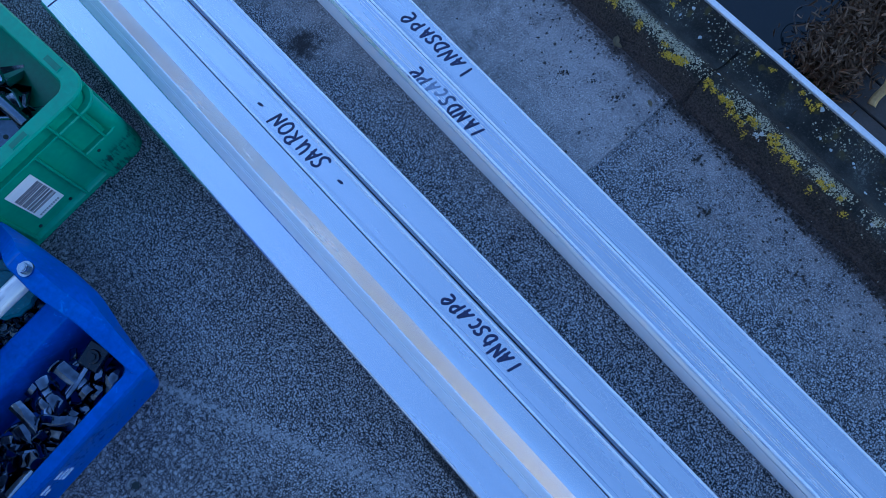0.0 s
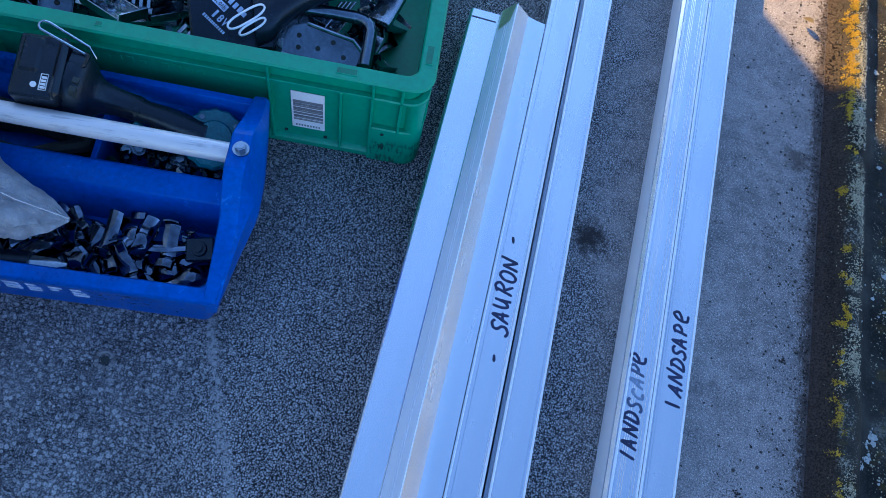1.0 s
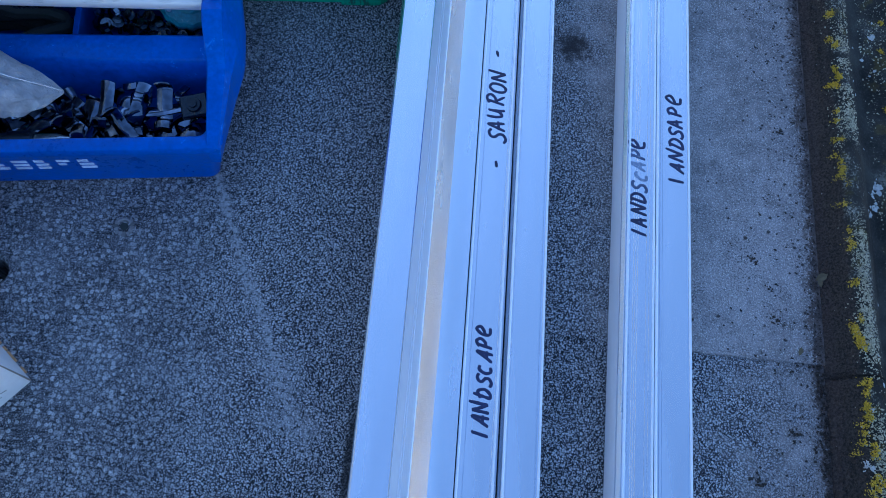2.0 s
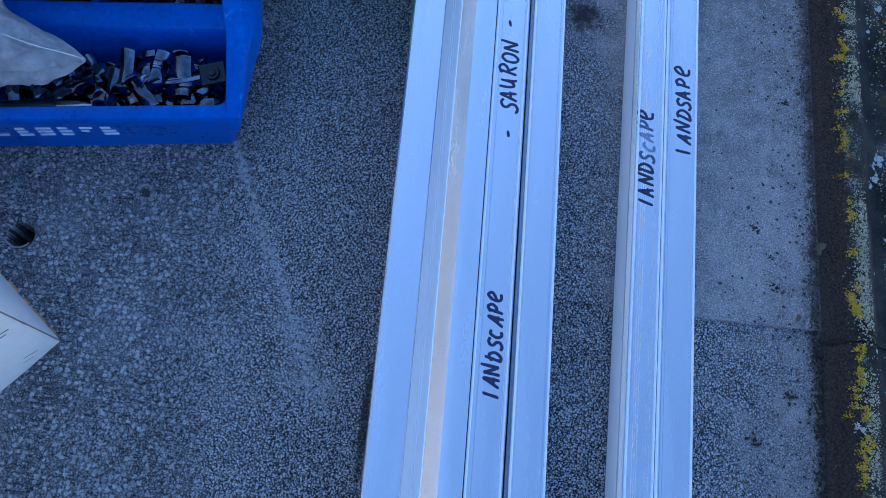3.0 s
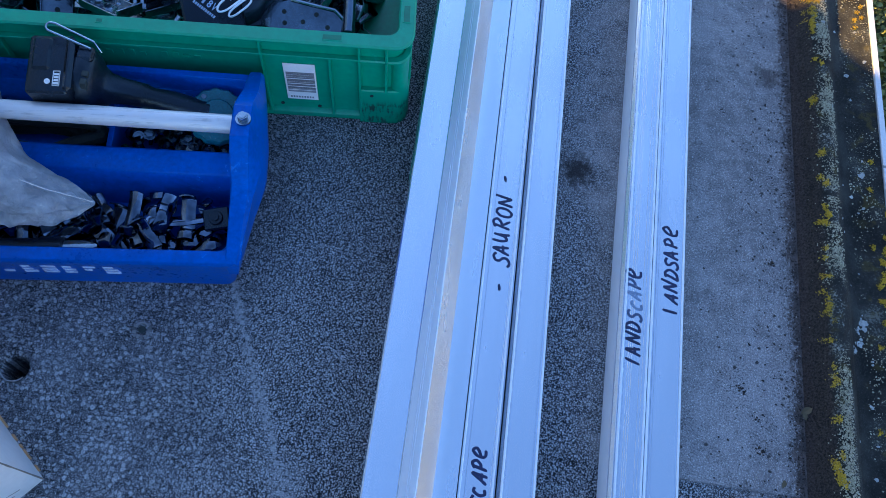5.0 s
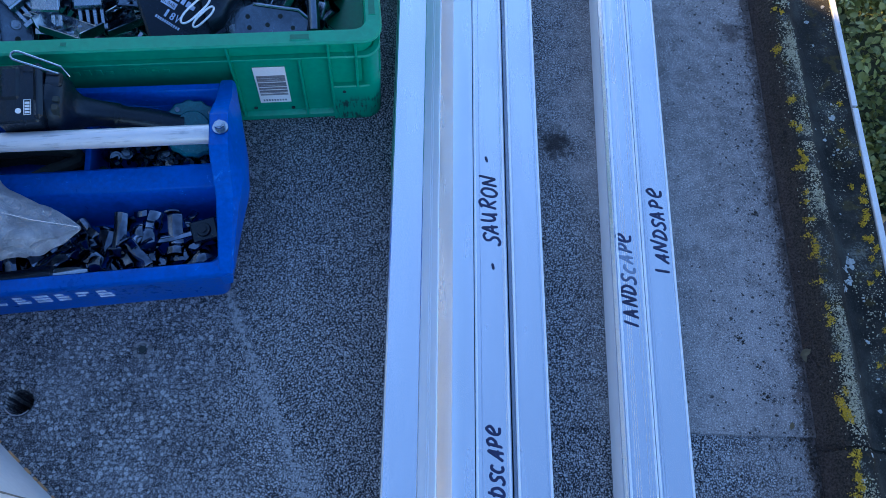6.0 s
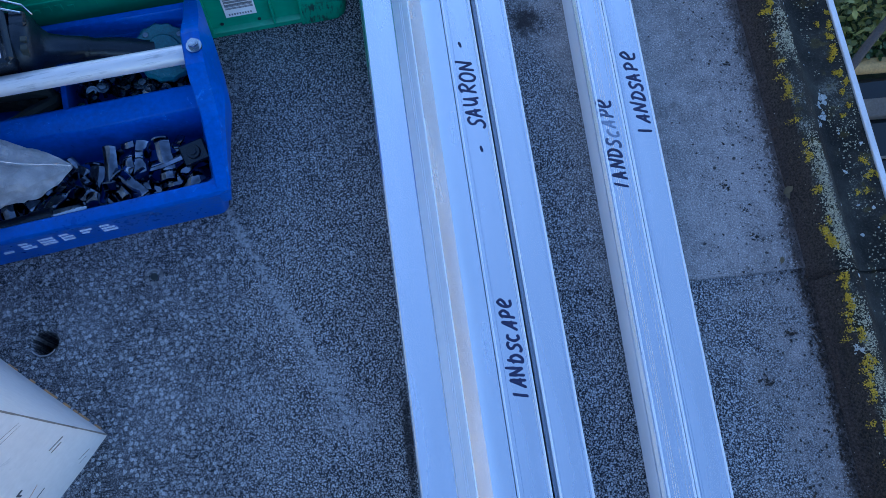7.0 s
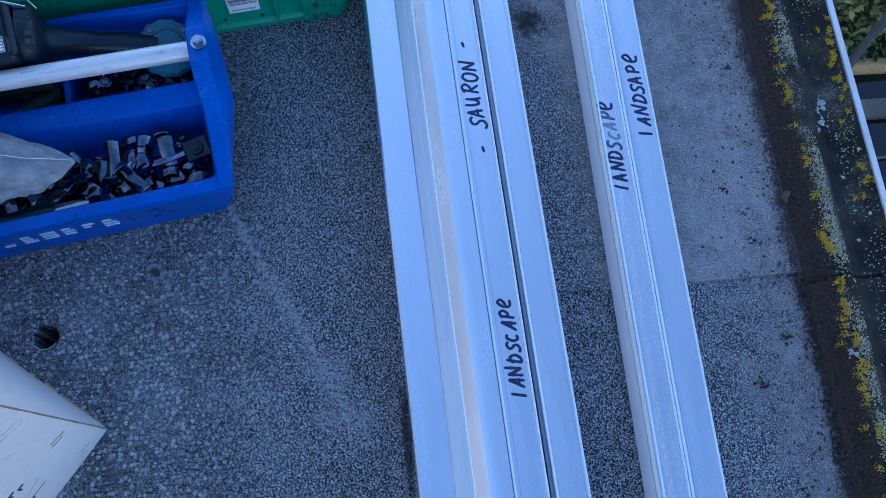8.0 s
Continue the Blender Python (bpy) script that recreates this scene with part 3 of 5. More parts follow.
writing("- SAURON -", (0.0280, 0.008, LOW - 0.002 + 0.0001), 0.147, 0.0178, r, INK, 91.5, 3)
writing("lANdSCAPe", (0.0275, -0.262, LOW - 0.002 + 0.0001), 0.106, 0.0150, r, INK, 91, 5)
rail("plain aluminium mounting rail with a fine edge lip", 0.0255, 0.0345, LOW - 0.002, [(0.0035, 0.0006, 0.0004), (0.0295, 0.0008, 0.0006)], TURN_A, 0.002)
fine_grooves = [(0.0165 + 0.0021 * k, 0.0007, 0.0002) for k in range(3)] + [(0.0290, 0.0007, 0.00025), (0.0320, 0.0007, 0.00025)]
r = rail("ribbed aluminium rail with half-wiped marker lettering, on felt", 0.1305, 0.0382, LOW - 0.002, [(0.0132, 0.0008, 0.0004)] + fine_grooves, TURN_B, 0.002, flange=True)
writing("lANDSCAPe", (0.0300, -0.049, LOW - 0.002 + 0.0001), 0.111, 0.0165, r, [INK, INK, INK, INK, INK_RUBBED, INK_WORN, INK_WORN, INK_RUBBED, INK], 91.5, 8)
r = rail("ribbed aluminium rail marked with a misspelt word in black marker", 0.1692, 0.0355, LOW - 0.002, [(0.0035, 0.0010, 0.0010), (0.0065, 0.0006, 0.0005), (0.0325, 0.0006, 0.0004)], TURN_B, 0.002)
writing("lANDSAPe", (0.0292, 0.014, LOW - 0.002 + 0.0001), 0.106, 0.0160, r, INK, 91, 12)



def ridge_profile():
    ob = thing("ridge_profile", "folded aluminium profile with flat flange and raised ridge", "profile", pose(-0.1075, 0, 0, 0, 0, TURN_A))
    line = [(0, 0.0), (0, 0.039), (0.001, 0.041), (0.0025, 0.042), (0.0350, 0.042), (0.0356, 0.0425), (0.0362, 0.0480), (0.0370, 0.0497)]
    line += [(0.0433, 0.0588), (0.0438, 0.0586), (0.0444, 0.0600), (0.0453, 0.0611), (0.0458, 0.0609), (0.0464, 0.0624), (0.0507, 0.0683), (0.0519, 0.0692)]
    line += [(0.0529, 0.0686)]
    x, z = 0.0529, 0.0686
    for k in range(22):   # a straight fall that runs out in a hollow curve
        slope = 45 if k < 9 else 23 - 19 * (k - 9) / 12
        x, z = x + 0.00174, z - 0.00174 * math.tan(radians(slope))
        line.append((x, z))
    line += [(0.0915, 0.0)]
    bm = bmesh.new()
    extrude_y(bm, line, -1.25, 0.436)
    part("profile", bm, ALU_RIDGE, ob, angle=7)
    bm = bmesh.new()
    box(bm, (-0.0009, 0.13, 0.001), (-0.0001, 0.435, 0.0405))
    part("protective_film", bm, FILM_GREEN, ob, "green protective film along the edge")
    bm = bmesh.new()
    bm.faces.new([bm.verts.new(p) for p in ((0.0372, 0.405, 0.0506), (0.0372, 0.4362, 0.0506), (0.0505, 0.4362, 0.0688), (0.0475, 0.412, 0.0648))])
    bmesh.ops.solidify(bm, geom=bm.faces[:], thickness=-0.0004)
    part("film_remnant", bm, FILM_PALE, ob, "torn pale green film remnant")
    bm = bmesh.new()
    box(bm, (0.003, 0.4225, 0.0419), (0.0325, 0.4243, 0.0423))
    part("marker_line", bm, INK, ob, "black marker line")
    return ob


ridge_profile()

# ---- green crate ----
CRATE = pose(-0.128, 0.2205, 0, 0, 0, 6.6)


def rounded(cx, cy, w, d, r, n=5):
    pts = []
    for k, (sx, sy) in enumerate(((1, 1), (-1, 1), (-1, -1), (1, -1))):
        for i in range(n + 1):
            a = radians(90 * k + 90 * i / n)
            pts.append((cx + sx * (w / 2 - r) + r * math.cos(a), cy + sy * (d / 2 - r) + r * math.sin(a)))
    return pts


def green_crate():
    w, d, h = 0.60, 0.40, 0.15
    ob = thing("stacking_crate", "green plastic stacking crate full of metal clamps", "crate", CRATE)
    cx, cy = -w / 2, d / 2

    def ring(inset, z, r):
        return [(x, y, z) for x, y in rounded(cx + 0.002, cy, w + 0.004 - 2 * inset, d - 2 * inset, r)]

    bm = bmesh.new()
    loops(bm, [ring(0.010, 0.0, 0.018), ring(0.005, 0.004, 0.022), ring(0.0045, 0.012, 0.022), ring(0.0062, 0.0145, 0.022), ring(0.0098, 0.016, 0.020), ring(0.0088, h - 0.0075, 0.020),
               ring(0.0030, h - 0.0062, 0.020), ring(0.0006, h - 0.0045, 0.021), ring(0.0, h - 0.002, 0.021), ring(0.0018, h, 0.020), ring(0.0165, h, 0.013), ring(0.0182, h - 0.002, 0.012),
               ring(0.0190, 0.012, 0.010)], True)
    part("body", bm, GREEN, ob)

    def corner_shell(z0, z1, out, deep, reach, r=0.019, lean=0.0):
        """A band that wraps the front corner: outer path, then back along the inner one."""
        outer = [(-reach, out)] + [(-out - r + r * math.sin(radians(a)), out + r - r * math.cos(radians(a))) for a in range(0, 91, 15)] + [(-out, reach)]
        q = out + deep
        inner = [(-q, reach)] + [(-q - (r - deep) + (r - deep) * math.sin(radians(a)), q + (r - deep) - (r - deep) * math.cos(radians(a))) for a in range(90, -1, -15)] + [(-reach, q)]
        bm = bmesh.new()
        loops(bm, [[(x, y, z) for x, y in outer + inner] for z in (z0, z1 - 0.0015)] + [[(x - 0.0012 if x > -0.03 else x, y + 0.0012 if y < 0.03 else y, z1) for x, y in outer] + [(x, y, z1) for x, y in inner]])
        bmesh.ops.translate(bm, vec=(0.004, 0, 0), verts=bm.verts)
        return bm

    part("corner_block", corner_shell(0.002, 0.067, 0.0030, 0.0075, 0.060), GREEN_RUBBED, ob, "green corner rubbed black")
    part("ledge", corner_shell(0.1195, 0.1225, 0.0022, 0.0075, 0.060), GREEN, ob)
    part("ledge", box(bmesh.new(), (-0.58, 0.0026, 0.1195), (-0.0555, 0.0092, 0.1225), 0.0006), GREEN, ob)
    for x, low in ((-0.0255, 0.066), (-0.0548, 0.012), (-0.0872, 0.012), (-0.1605, 0.012), (-0.435, 0.012), (-0.50, 0.012), (-0.55, 0.012)):
        top = 0.1205 if x == -0.0872 else h - 0.005
        part("rib", box(bmesh.new(), (x - 0.0014, 0.0022, low), (x + 0.0014, 0.0095, top), 0.0005), GREEN, ob)
    for y, low in ((0.0255, 0.066), (0.0548, 0.012), (0.10, 0.012), (0.20, 0.012), (0.31, 0.012), (0.37, 0.012)):
        part("rib", box(bmesh.new(), (-0.0055, y - 0.0014, low), (0.0018, y + 0.0014, h - 0.005), 0.0005), GREEN, ob)
    for a, b in (((-0.0925, 0.0060), (-0.0730, 0.0125)), ((-0.0090, 0.036), (-0.0025, 0.058)), ((-0.325, 0.008), (-0.319, 0.0125))):
        slot = part("rim_slot", box(bmesh.new(), (a[0], a[1], h - 0.002), (b[0], b[1], h + 0.0003), 0.0002), GREEN_SHADED, ob, "rim slot with its shade painted in")
        part("slot_lip", box(bmesh.new(), (a[0] - 0.0006, a[1] - 0.0012, h - 0.001), (b[0] + 0.0006, a[1] - 0.0002, h + 0.0007), 0.0002), GREEN, slot)
    for x, z, y in ((-0.1475, 0.0225, 0.0085), (-0.1040, 0.0205, 0.0085), (-0.0415, 0.0575, 0.0022)):
        part("drain_hole", rod(bmesh.new(), (x, y, z), (x, y + 0.004, z), 0.0021, seg=10), SHADE_BLACK, ob, "small round hole")
    for k in range(15):
        if k != 10:
            tall = (0.009, 0.006, 0.006, 0.009)[k % 4]
            part("raised_bar", box(bmesh.new(), (-0.40 + 0.0118 * k, 0.0082, 0.098), (-0.40 + 0.0118 * k + 0.007, 0.0098, 0.098 + tall), 0.0004), GREEN, ob)
    part("corner_post", rod(bmesh.new(), (-0.0110, 0.0145, 0.064), (-0.0110, 0.0145, 0.121), 0.0098, 0.0104, 20), GREEN, ob)
    label = part("label", box(bmesh.new(), (-0.1400, 0.0078, 0.0345), (-0.1045, 0.0086, 0.1015), 0.0003), PAPER, ob, "white barcode sticker")
    bm = bmesh.new()
    rng = random.Random(4)
    z = 0.050
    while z < 0.086:
        t = rng.choice((0.0005, 0.0008, 0.0016, 0.0004))
        box(bm, (-0.1378, 0.0072, z), (-0.1062, 0.0077, z + t))
        z += t + rng.choice((0.0008, 0.0011, 0.0020))
    for k in range(9):
        box(bm, (-0.1360 + 0.0031 * k, 0.0072, 0.0385), (-0.1343 + 0.0031 * k, 0.0077, 0.0412))
    tagged(part("barcode", bm, PRINT_GREY, label, "printed black bars"), kind="stuff")
    return ob


green_crate()

# ---- blue tool tray ----
TRAY = pose(-0.278, -0.015, 0, 0, 0, 8.5)
TRAY_L, TRAY_D, TRAY_H = 0.54, 0.207, 0.075


def flared(bm):
    """The tray widens a little towards its far end."""
    for v in bm.verts:
        v.co.y += 0.040 * max(0.0, -v.co.x) * max(0.0, v.co.y) / TRAY_D
    return bm


def blue_tray():
    ob = thing("tool_tray", "blue plastic tool carrier with aluminium tube handle, scratched", "tool tray", TRAY)
    f = 0.014
    L, D, H = TRAY_L, TRAY_D, TRAY_H
    bm = bmesh.new()

    def ring(inset, z, s):
        return [(x, y, z) for x, y in rounded(-L / 2, D / 2, L + 2 * f * s - 2 * inset, D + 0.008 * s - 2 * inset, 0.01, 4)]

    loops(bm, [ring(0.003, 0, 0), ring(0, 0.003, 0), ring(0, H - 0.020, 0.75), ring(-0.001, H - 0.015, 0.85), ring(-0.002, H - 0.004, 1), ring(-0.0008, H - 0.001, 1), ring(0.001, H, 1),
               ring(0.0115, H, 1), ring(0.0135, H - 0.003, 1), ring(0.014, 0.006, 0)])
    part("body", flared(bm), BLUE, ob)
    # stations along the end panel: y, top, inner x, top crease x, outer x, how far the outer crease lies below the top
    stations = [(-0.005, H - 0.002, 0.0005, 0.0100, 0.0138, 0.004), (0.004, H + 0.004, 0.0010, 0.0118, 0.0150, 0.005), (0.034, 0.0885, 0.0022, 0.0155, 0.0200, 0.006), (0.062, 0.1000, 0.0035, 0.0195, 0.0252, 0.008),
                (0.069, 0.1040, 0.0038, 0.0200, 0.0268, 0.012), (0.094, 0.1310, 0.0040, 0.0212, 0.0322, 0.030), (0.106, 0.1385, 0.0042, 0.0220, 0.0335, 0.034), (0.142, 0.1385, 0.0050, 0.0225, 0.0330, 0.032),
                (0.154, 0.1325, 0.0058, 0.0225, 0.0318, 0.028), (0.178, 0.1150, 0.0075, 0.0225, 0.0290, 0.014), (D - 0.004, 0.1050, 0.0092, 0.0220, 0.0262, 0.006), (D + 0.003, 0.1010, 0.0100, 0.0210, 0.0245, 0.004)]
    for side in (1, -1):
        bm = bmesh.new()
        loops(bm, [[(x if side > 0 else -L - x, y, z) for x, z in ((xi, H - 0.03), (xi, top - 0.0012), (xi + 0.0014, top), (xc - 0.001, top), (xc + 0.0012, top - 0.0008), (xo, top - drop), (xo - 0.004, H - 0.03))]
                   for y, top, xi, xc, xo, drop in stations])
        if side < 0:
            flared(bm)
        part("end_panel", bm, BLUE, ob, angle=24)
    bm = bmesh.new()
    extrude_x(bm, [(D - 0.0075, 0.008), (D - 0.0085, 0.098), (D - 0.0070, 0.1005), (D - 0.0005, 0.1005), (D + 0.0010, 0.098), (D + 0.0010, H - 0.001), (D - 0.003, H - 0.004), (D - 0.003, 0.008)], -L - 0.004, 0.012)
    part("back_wall", flared(bm), BLUE, ob, "raised rear wall of the tray")
    bm = bmesh.new()
    extrude_x(bm, [(0.0920, 0.006), (0.0955, 0.050), (0.0990, 0.0660), (0.1015, 0.0685), (0.1230, 0.0720), (0.1255, 0.0705), (0.1275, 0.006)], -L + 0.012, 0.002)
    part("divider", flared(bm), BLUE, ob, "sloped divider between the compartments")
    for x in (-0.142, -0.36):
        part("cross_wall", flared(box(bmesh.new(), (x, 0.124, 0.006), (x + 0.006, D - 0.008, 0.064), 0.001)), BLUE, ob)
    bm = bmesh.new()
    rod(bm, (-L, 0.146, 0.1285), (0.0045, 0.1275, 0.125), 0.0098, seg=28)
    part("handle", bm, TUBE_ALU, ob, "scratched white aluminium tube handle")
    for x in (0.0165, -L - 0.012):
        bolt = bmesh.new()
        rod(bolt, (x, 0.125, 0.138), (x, 0.125, 0.1408), 0.0078, seg=24)
        rod(bolt, (x, 0.125, 0.1405), (x, 0.125, 0.1465), 0.0055, 0.0052, seg=6)
        rod(bolt, (x, 0.125, 0.1460), (x, 0.125, 0.1472), 0.0036, seg=16)
        part("bolt", bolt, STEEL, ob, "zinc hexagon bolt with washer")
    bm = bmesh.new()
    rng = random.Random(2)
    x = -0.395
    while x < -0.125:
        w = rng.uniform(0.011, 0.017)
        for z0, z1 in ((0.030, 0.034), (0.037, 0.0405), (0.0435, 0.048)):
            if rng.random() < 0.88:
                box(bm, (x, -0.0035, z0), (x + w * rng.uniform(0.5, 1.0), -0.0022, z1))
        x += w + 0.006
    bmesh.ops.transform(bm, matrix=Matrix.Translation((0, 0.0005, 0.004)), verts=bm.verts)
    tagged(part("worn_print", bm, LETTER_WHITE, ob, "worn white printed mark on the front"), kind="stuff")
    return ob


blue_tray()


# ---- clips and screws in the tray ----
def arc(cx, cz, r, a0, a1, n=6):
    return [(cx + r * math.cos(radians(a0 + (a1 - a0) * k / n)), cz + r * math.sin(radians(a0 + (a1 - a0) * k / n))) for k in range(n + 1)]


def crowned(bm, path, width, thick):
    """A bent strip whose section bows across its width, as pressed spring steel does."""
    band(bm, path, width, thick)
    bmesh.ops.subdivide_edges(bm, edges=[e for e in bm.edges if abs(e.verts[0].co.y - e.verts[1].co.y) > width * 0.9], cuts=5)
    for v in bm.verts:
        q = 2 * v.co.y / width
        v.co.z += 0.0016 * (1 - q * q)
        v.co.x += 0.0010 * q * q
    return bm


def clip_prototypes():
    shapes = []
    shapes.append([(-0.024, 0.002), (-0.018, 0.0005), (-0.013, 0.0015), (-0.008, 0.0055), (-0.003, 0.0085), (0.004, 0.0092), (0.010, 0.0080), (0.014, 0.0045), (0.018, 0.0015), (0.024, 0.0020)])
    shapes.append([(-0.024, 0.0045), (-0.016, 0.0020), (-0.006, 0.0005), (0.006, 0.0005)] + arc(0.012, 0.0068, 0.0063, 270, 420, 9) + [(0.010, 0.0135)])
    shapes.append([(-0.015, 0.012), (-0.0158, 0.005)] + arc(-0.012, 0.0035, 0.0035, 180, 270, 5) + [(0.0, 0.0012), (0.010, 0.0)] + arc(0.014, 0.0035, 0.0035, 270, 350, 5) + [(0.0195, 0.009), (0.026, 0.011)])
    obs = []
    for k, path in enumerate(shapes):
        bm = bmesh.new()
        crowned(bm, path, (0.0135, 0.0120, 0.0140)[k], 0.0014)
        obs.append(single("spring_clip", bm, CLIP_STEEL, "glossy dark spring steel clip heaped in the tray", "clip", TRAY @ pose(-0.05 - 0.04 * k, 0.040, 0.02), "clips in the tray"))
    return obs


def fill_clips():
    rng = random.Random(11)
    kinds = clip_prototypes()
    for k in range(74):
        x, y = rng.uniform(-0.36, -0.022), rng.uniform(0.028, 0.070)
        z = 0.008 + 0.032 * (k / 74) + rng.uniform(0, 0.003)
        flat = 30
        m = TRAY @ pose(x, y, z, rng.uniform(-flat, flat), rng.uniform(-flat, flat), rng.choice((70, 110, 15, 140, 250, 290, 200)) + rng.uniform(-20, 20)) @ Matrix.Scale(1.12, 4)
        copy_thing(kinds[k % 3], m)


fill_clips()


def fill_screws():
    bm = bmesh.new()
    rod(bm, (0, 0, 0), (0.011, 0, 0), 0.0022, 0.0018, 8)
    rod(bm, (-0.0012, 0, 0), (0.0, 0, 0), 0.0056, seg=14)
    rod(bm, (-0.0055, 0, 0), (-0.0010, 0, 0), 0.0040, seg=6)
    first = single("roofing_screw", bm, STEEL_DULL, "short steel screw with washer, loose in the tray", "screw", TRAY @ pose(-0.06, 0.15, 0.02), "screws in the tray")
    rng = random.Random(5)
    for k in range(95):
        x, y = rng.uniform(-0.128, -0.008), rng.uniform(0.134, 0.19)
        z = 0.024 + 0.038 * (k / 95)
        copy_thing(first, TRAY @ pose(x, y, z, rng.uniform(-30, 30), rng.uniform(40, 140), rng.uniform(0, 360)) @ Matrix.Scale(1.15, 4))


fill_screws()


def square_nut():
    ob = thing("clamp_nut", "black square clamp with a round boss, in the tray", "clamp", TRAY @ pose(-0.018, 0.056, 0.050, 12, -6, 8))
    part("plate", box(bmesh.new(), (-0.014, -0.012, -0.004), (0.014, 0.012, 0.004), 0.0015), BLACK_PLASTIC, ob)
    bm = bmesh.new()
    rod(bm, (0, 0, 0.003), (0, 0, 0.007), 0.008, 0.007, 18)
    rod(bm, (0, 0, 0.006), (0, 0, 0.009), 0.004, seg=6)
    part("boss", bm, BLACK_RUBBER, ob)
    return ob


square_nut()


def chisel():
    ob = thing("screwdriver", "black-handled tool with a bright steel tip, in the tray", "hand tool", TRAY @ pose(-0.17, 0.0195, 0.052, 0, 0, 2))
    bm = bmesh.new()
    rod(bm, (-0.14, 0, 0), (-0.02, 0, 0), 0.009, 0.0085, 12)
    rod(bm, (-0.022, 0, 0), (0.0, 0, 0), 0.010, 0.0095, 12)
    part("grip", bm, BLACK_RUBBER, ob)
    bm = bmesh.new()
    loops(bm, [[(x, w * math.cos(a), t * math.sin(a)) for a in (2 * math.pi * k / 10 for k in range(10))]
               for x, w, t in ((-0.004, 0.006, 0.005), (0.006, 0.007, 0.004), (0.022, 0.0065, 0.003), (0.034, 0.002, 0.0015))])
    part("tip", bm, STEEL, ob, "bright steel tip")
    return ob


chisel()


# ---- angle tool in the tray ----
def ellipse_ring(c, ry, rz, n=16, power=1.0):
    pts = []
    for k in range(n):
        a = 2 * math.pi * k / n
        ca, sa = math.cos(a), math.sin(a)
        pts.append((c[0], c[1] + ry * math.copysign(abs(ca) ** power, ca), c[2] + rz * math.copysign(abs(sa) ** power, sa)))
    return pts


def angle_tool():
    ob = thing("angle_drill", "dusty black and teal cordless angle tool lying in the tray", "power tool", TRAY @ pose(-0.024, 0.169, 0.079, 0, 9, -3) @ Matrix.Scale(0.87, 4) @ Matrix.Translation((0.03, -0.163, -0.08)))
    bm = bmesh.new()
    box(bm, (-0.0245, -0.036, -0.046), (0.0245, 0.036, 0.040), 0.006, segments=3)
    m = pose(-0.210, 0.163, 0.102, 10, -8, 4)
    bmesh.ops.transform(bm, matrix=m, verts=bm.verts)
    battery = part("battery", bm, BLACK_PLASTIC, ob, "black battery pack with charge gauge")
    for name, lo, hi, e in (("rib", (-0.0262, -0.0378, -0.020), (0.0190, 0.0378, -0.010), 0.002), ("rib", (-0.0262, -0.0378, 0.004), (0.0190, 0.0378, 0.010), 0.002),
                            ("latch", (-0.019, -0.008, 0.034), (0.002, 0.032, 0.043), 0.003), ("shoe", (0.0175, -0.034, -0.03), (0.0275, 0.034, 0.046), 0.004)):
        bm = box(bmesh.new(), lo, hi, e)
        bmesh.ops.transform(bm, matrix=m, verts=bm.verts)
        part(name, bm, BLACK_PLASTIC, battery)
    bm = bmesh.new()
    for k in range(4):
        box(bm, (0.012, -0.030 + 0.0052 * k, 0.0388), (0.019, -0.0265 + 0.0052 * k, 0.0405))
    for lo, hi in (((0.0100, -0.0325), (0.0110, -0.007)), ((0.0200, -0.0325), (0.0210, -0.007)), ((0.0100, -0.0325), (0.0210, -0.0318)), ((0.0100, -0.0077), (0.0210, -0.007))):
        box(bm, (lo[0], lo[1], 0.0388), (hi[0], hi[1], 0.0405))
    rod(bm, (0.002, -0.025, 0.0388), (0.002, -0.025, 0.0405), 0.0045, seg=18)
    bmesh.ops.transform(bm, matrix=m @ Matrix.Translation((-0.001, -0.004, 0.0006)) @ Matrix.Diagonal((0.72, 0.72, 1, 1)), verts=bm.verts)
    part("gauge", bm, PAPER, battery, "white printed charge gauge")
    bm = bmesh.new()
    loops(bm, [ellipse_ring((x, 0.163, z), ry, rz, 20, 0.75) for x, z, ry, rz in
               ((-0.192, 0.101, 0.034, 0.043), (-0.184, 0.101, 0.036, 0.045), (-0.174, 0.101, 0.0345, 0.0425), (-0.167, 0.100, 0.030, 0.037), (-0.162, 0.099, 0.022, 0.027), (-0.154, 0.098, 0.0165, 0.0185), (-0.138, 0.097, 0.0140, 0.0150), (-0.112, 0.094, 0.0132, 0.0140))])
    housing = part("housing", bm, BLACK_RUBBER, ob, "scuffed black motor housing")
    for x, w in ((-0.188, 0.003),):
        bm = bmesh.new()
        loops(bm, [ellipse_ring((q, 0.163, 0.0995), ry + e, rz + e, 20, 0.75) for q, e in ((x, 0.0), (x + 0.0008, 0.0014), (x + w, 0.0014), (x + w + 0.0008, 0.0))
                   for ry, rz in (((0.0355, 0.0445),) if x < -0.17 else ((0.0275, 0.0345),))])
        part("collar", bm, BLACK_PLASTIC, housing, "raised collar of the housing")
    part("clip_foot", box(bmesh.new(), (-0.190, 0.166, 0.138), (-0.170, 0.186, 0.1465), 0.003), BLACK_PLASTIC, housing)
    for z in (0.098, 0.109):
        part("vent", box(bmesh.new(), (-0.178, 0.135 + (z - 0.098), 0.125), (-0.171, 0.142 + (z - 0.098), 0.1435), 0.0006), SHADE_BLACK, housing)
    bm = bmesh.new()
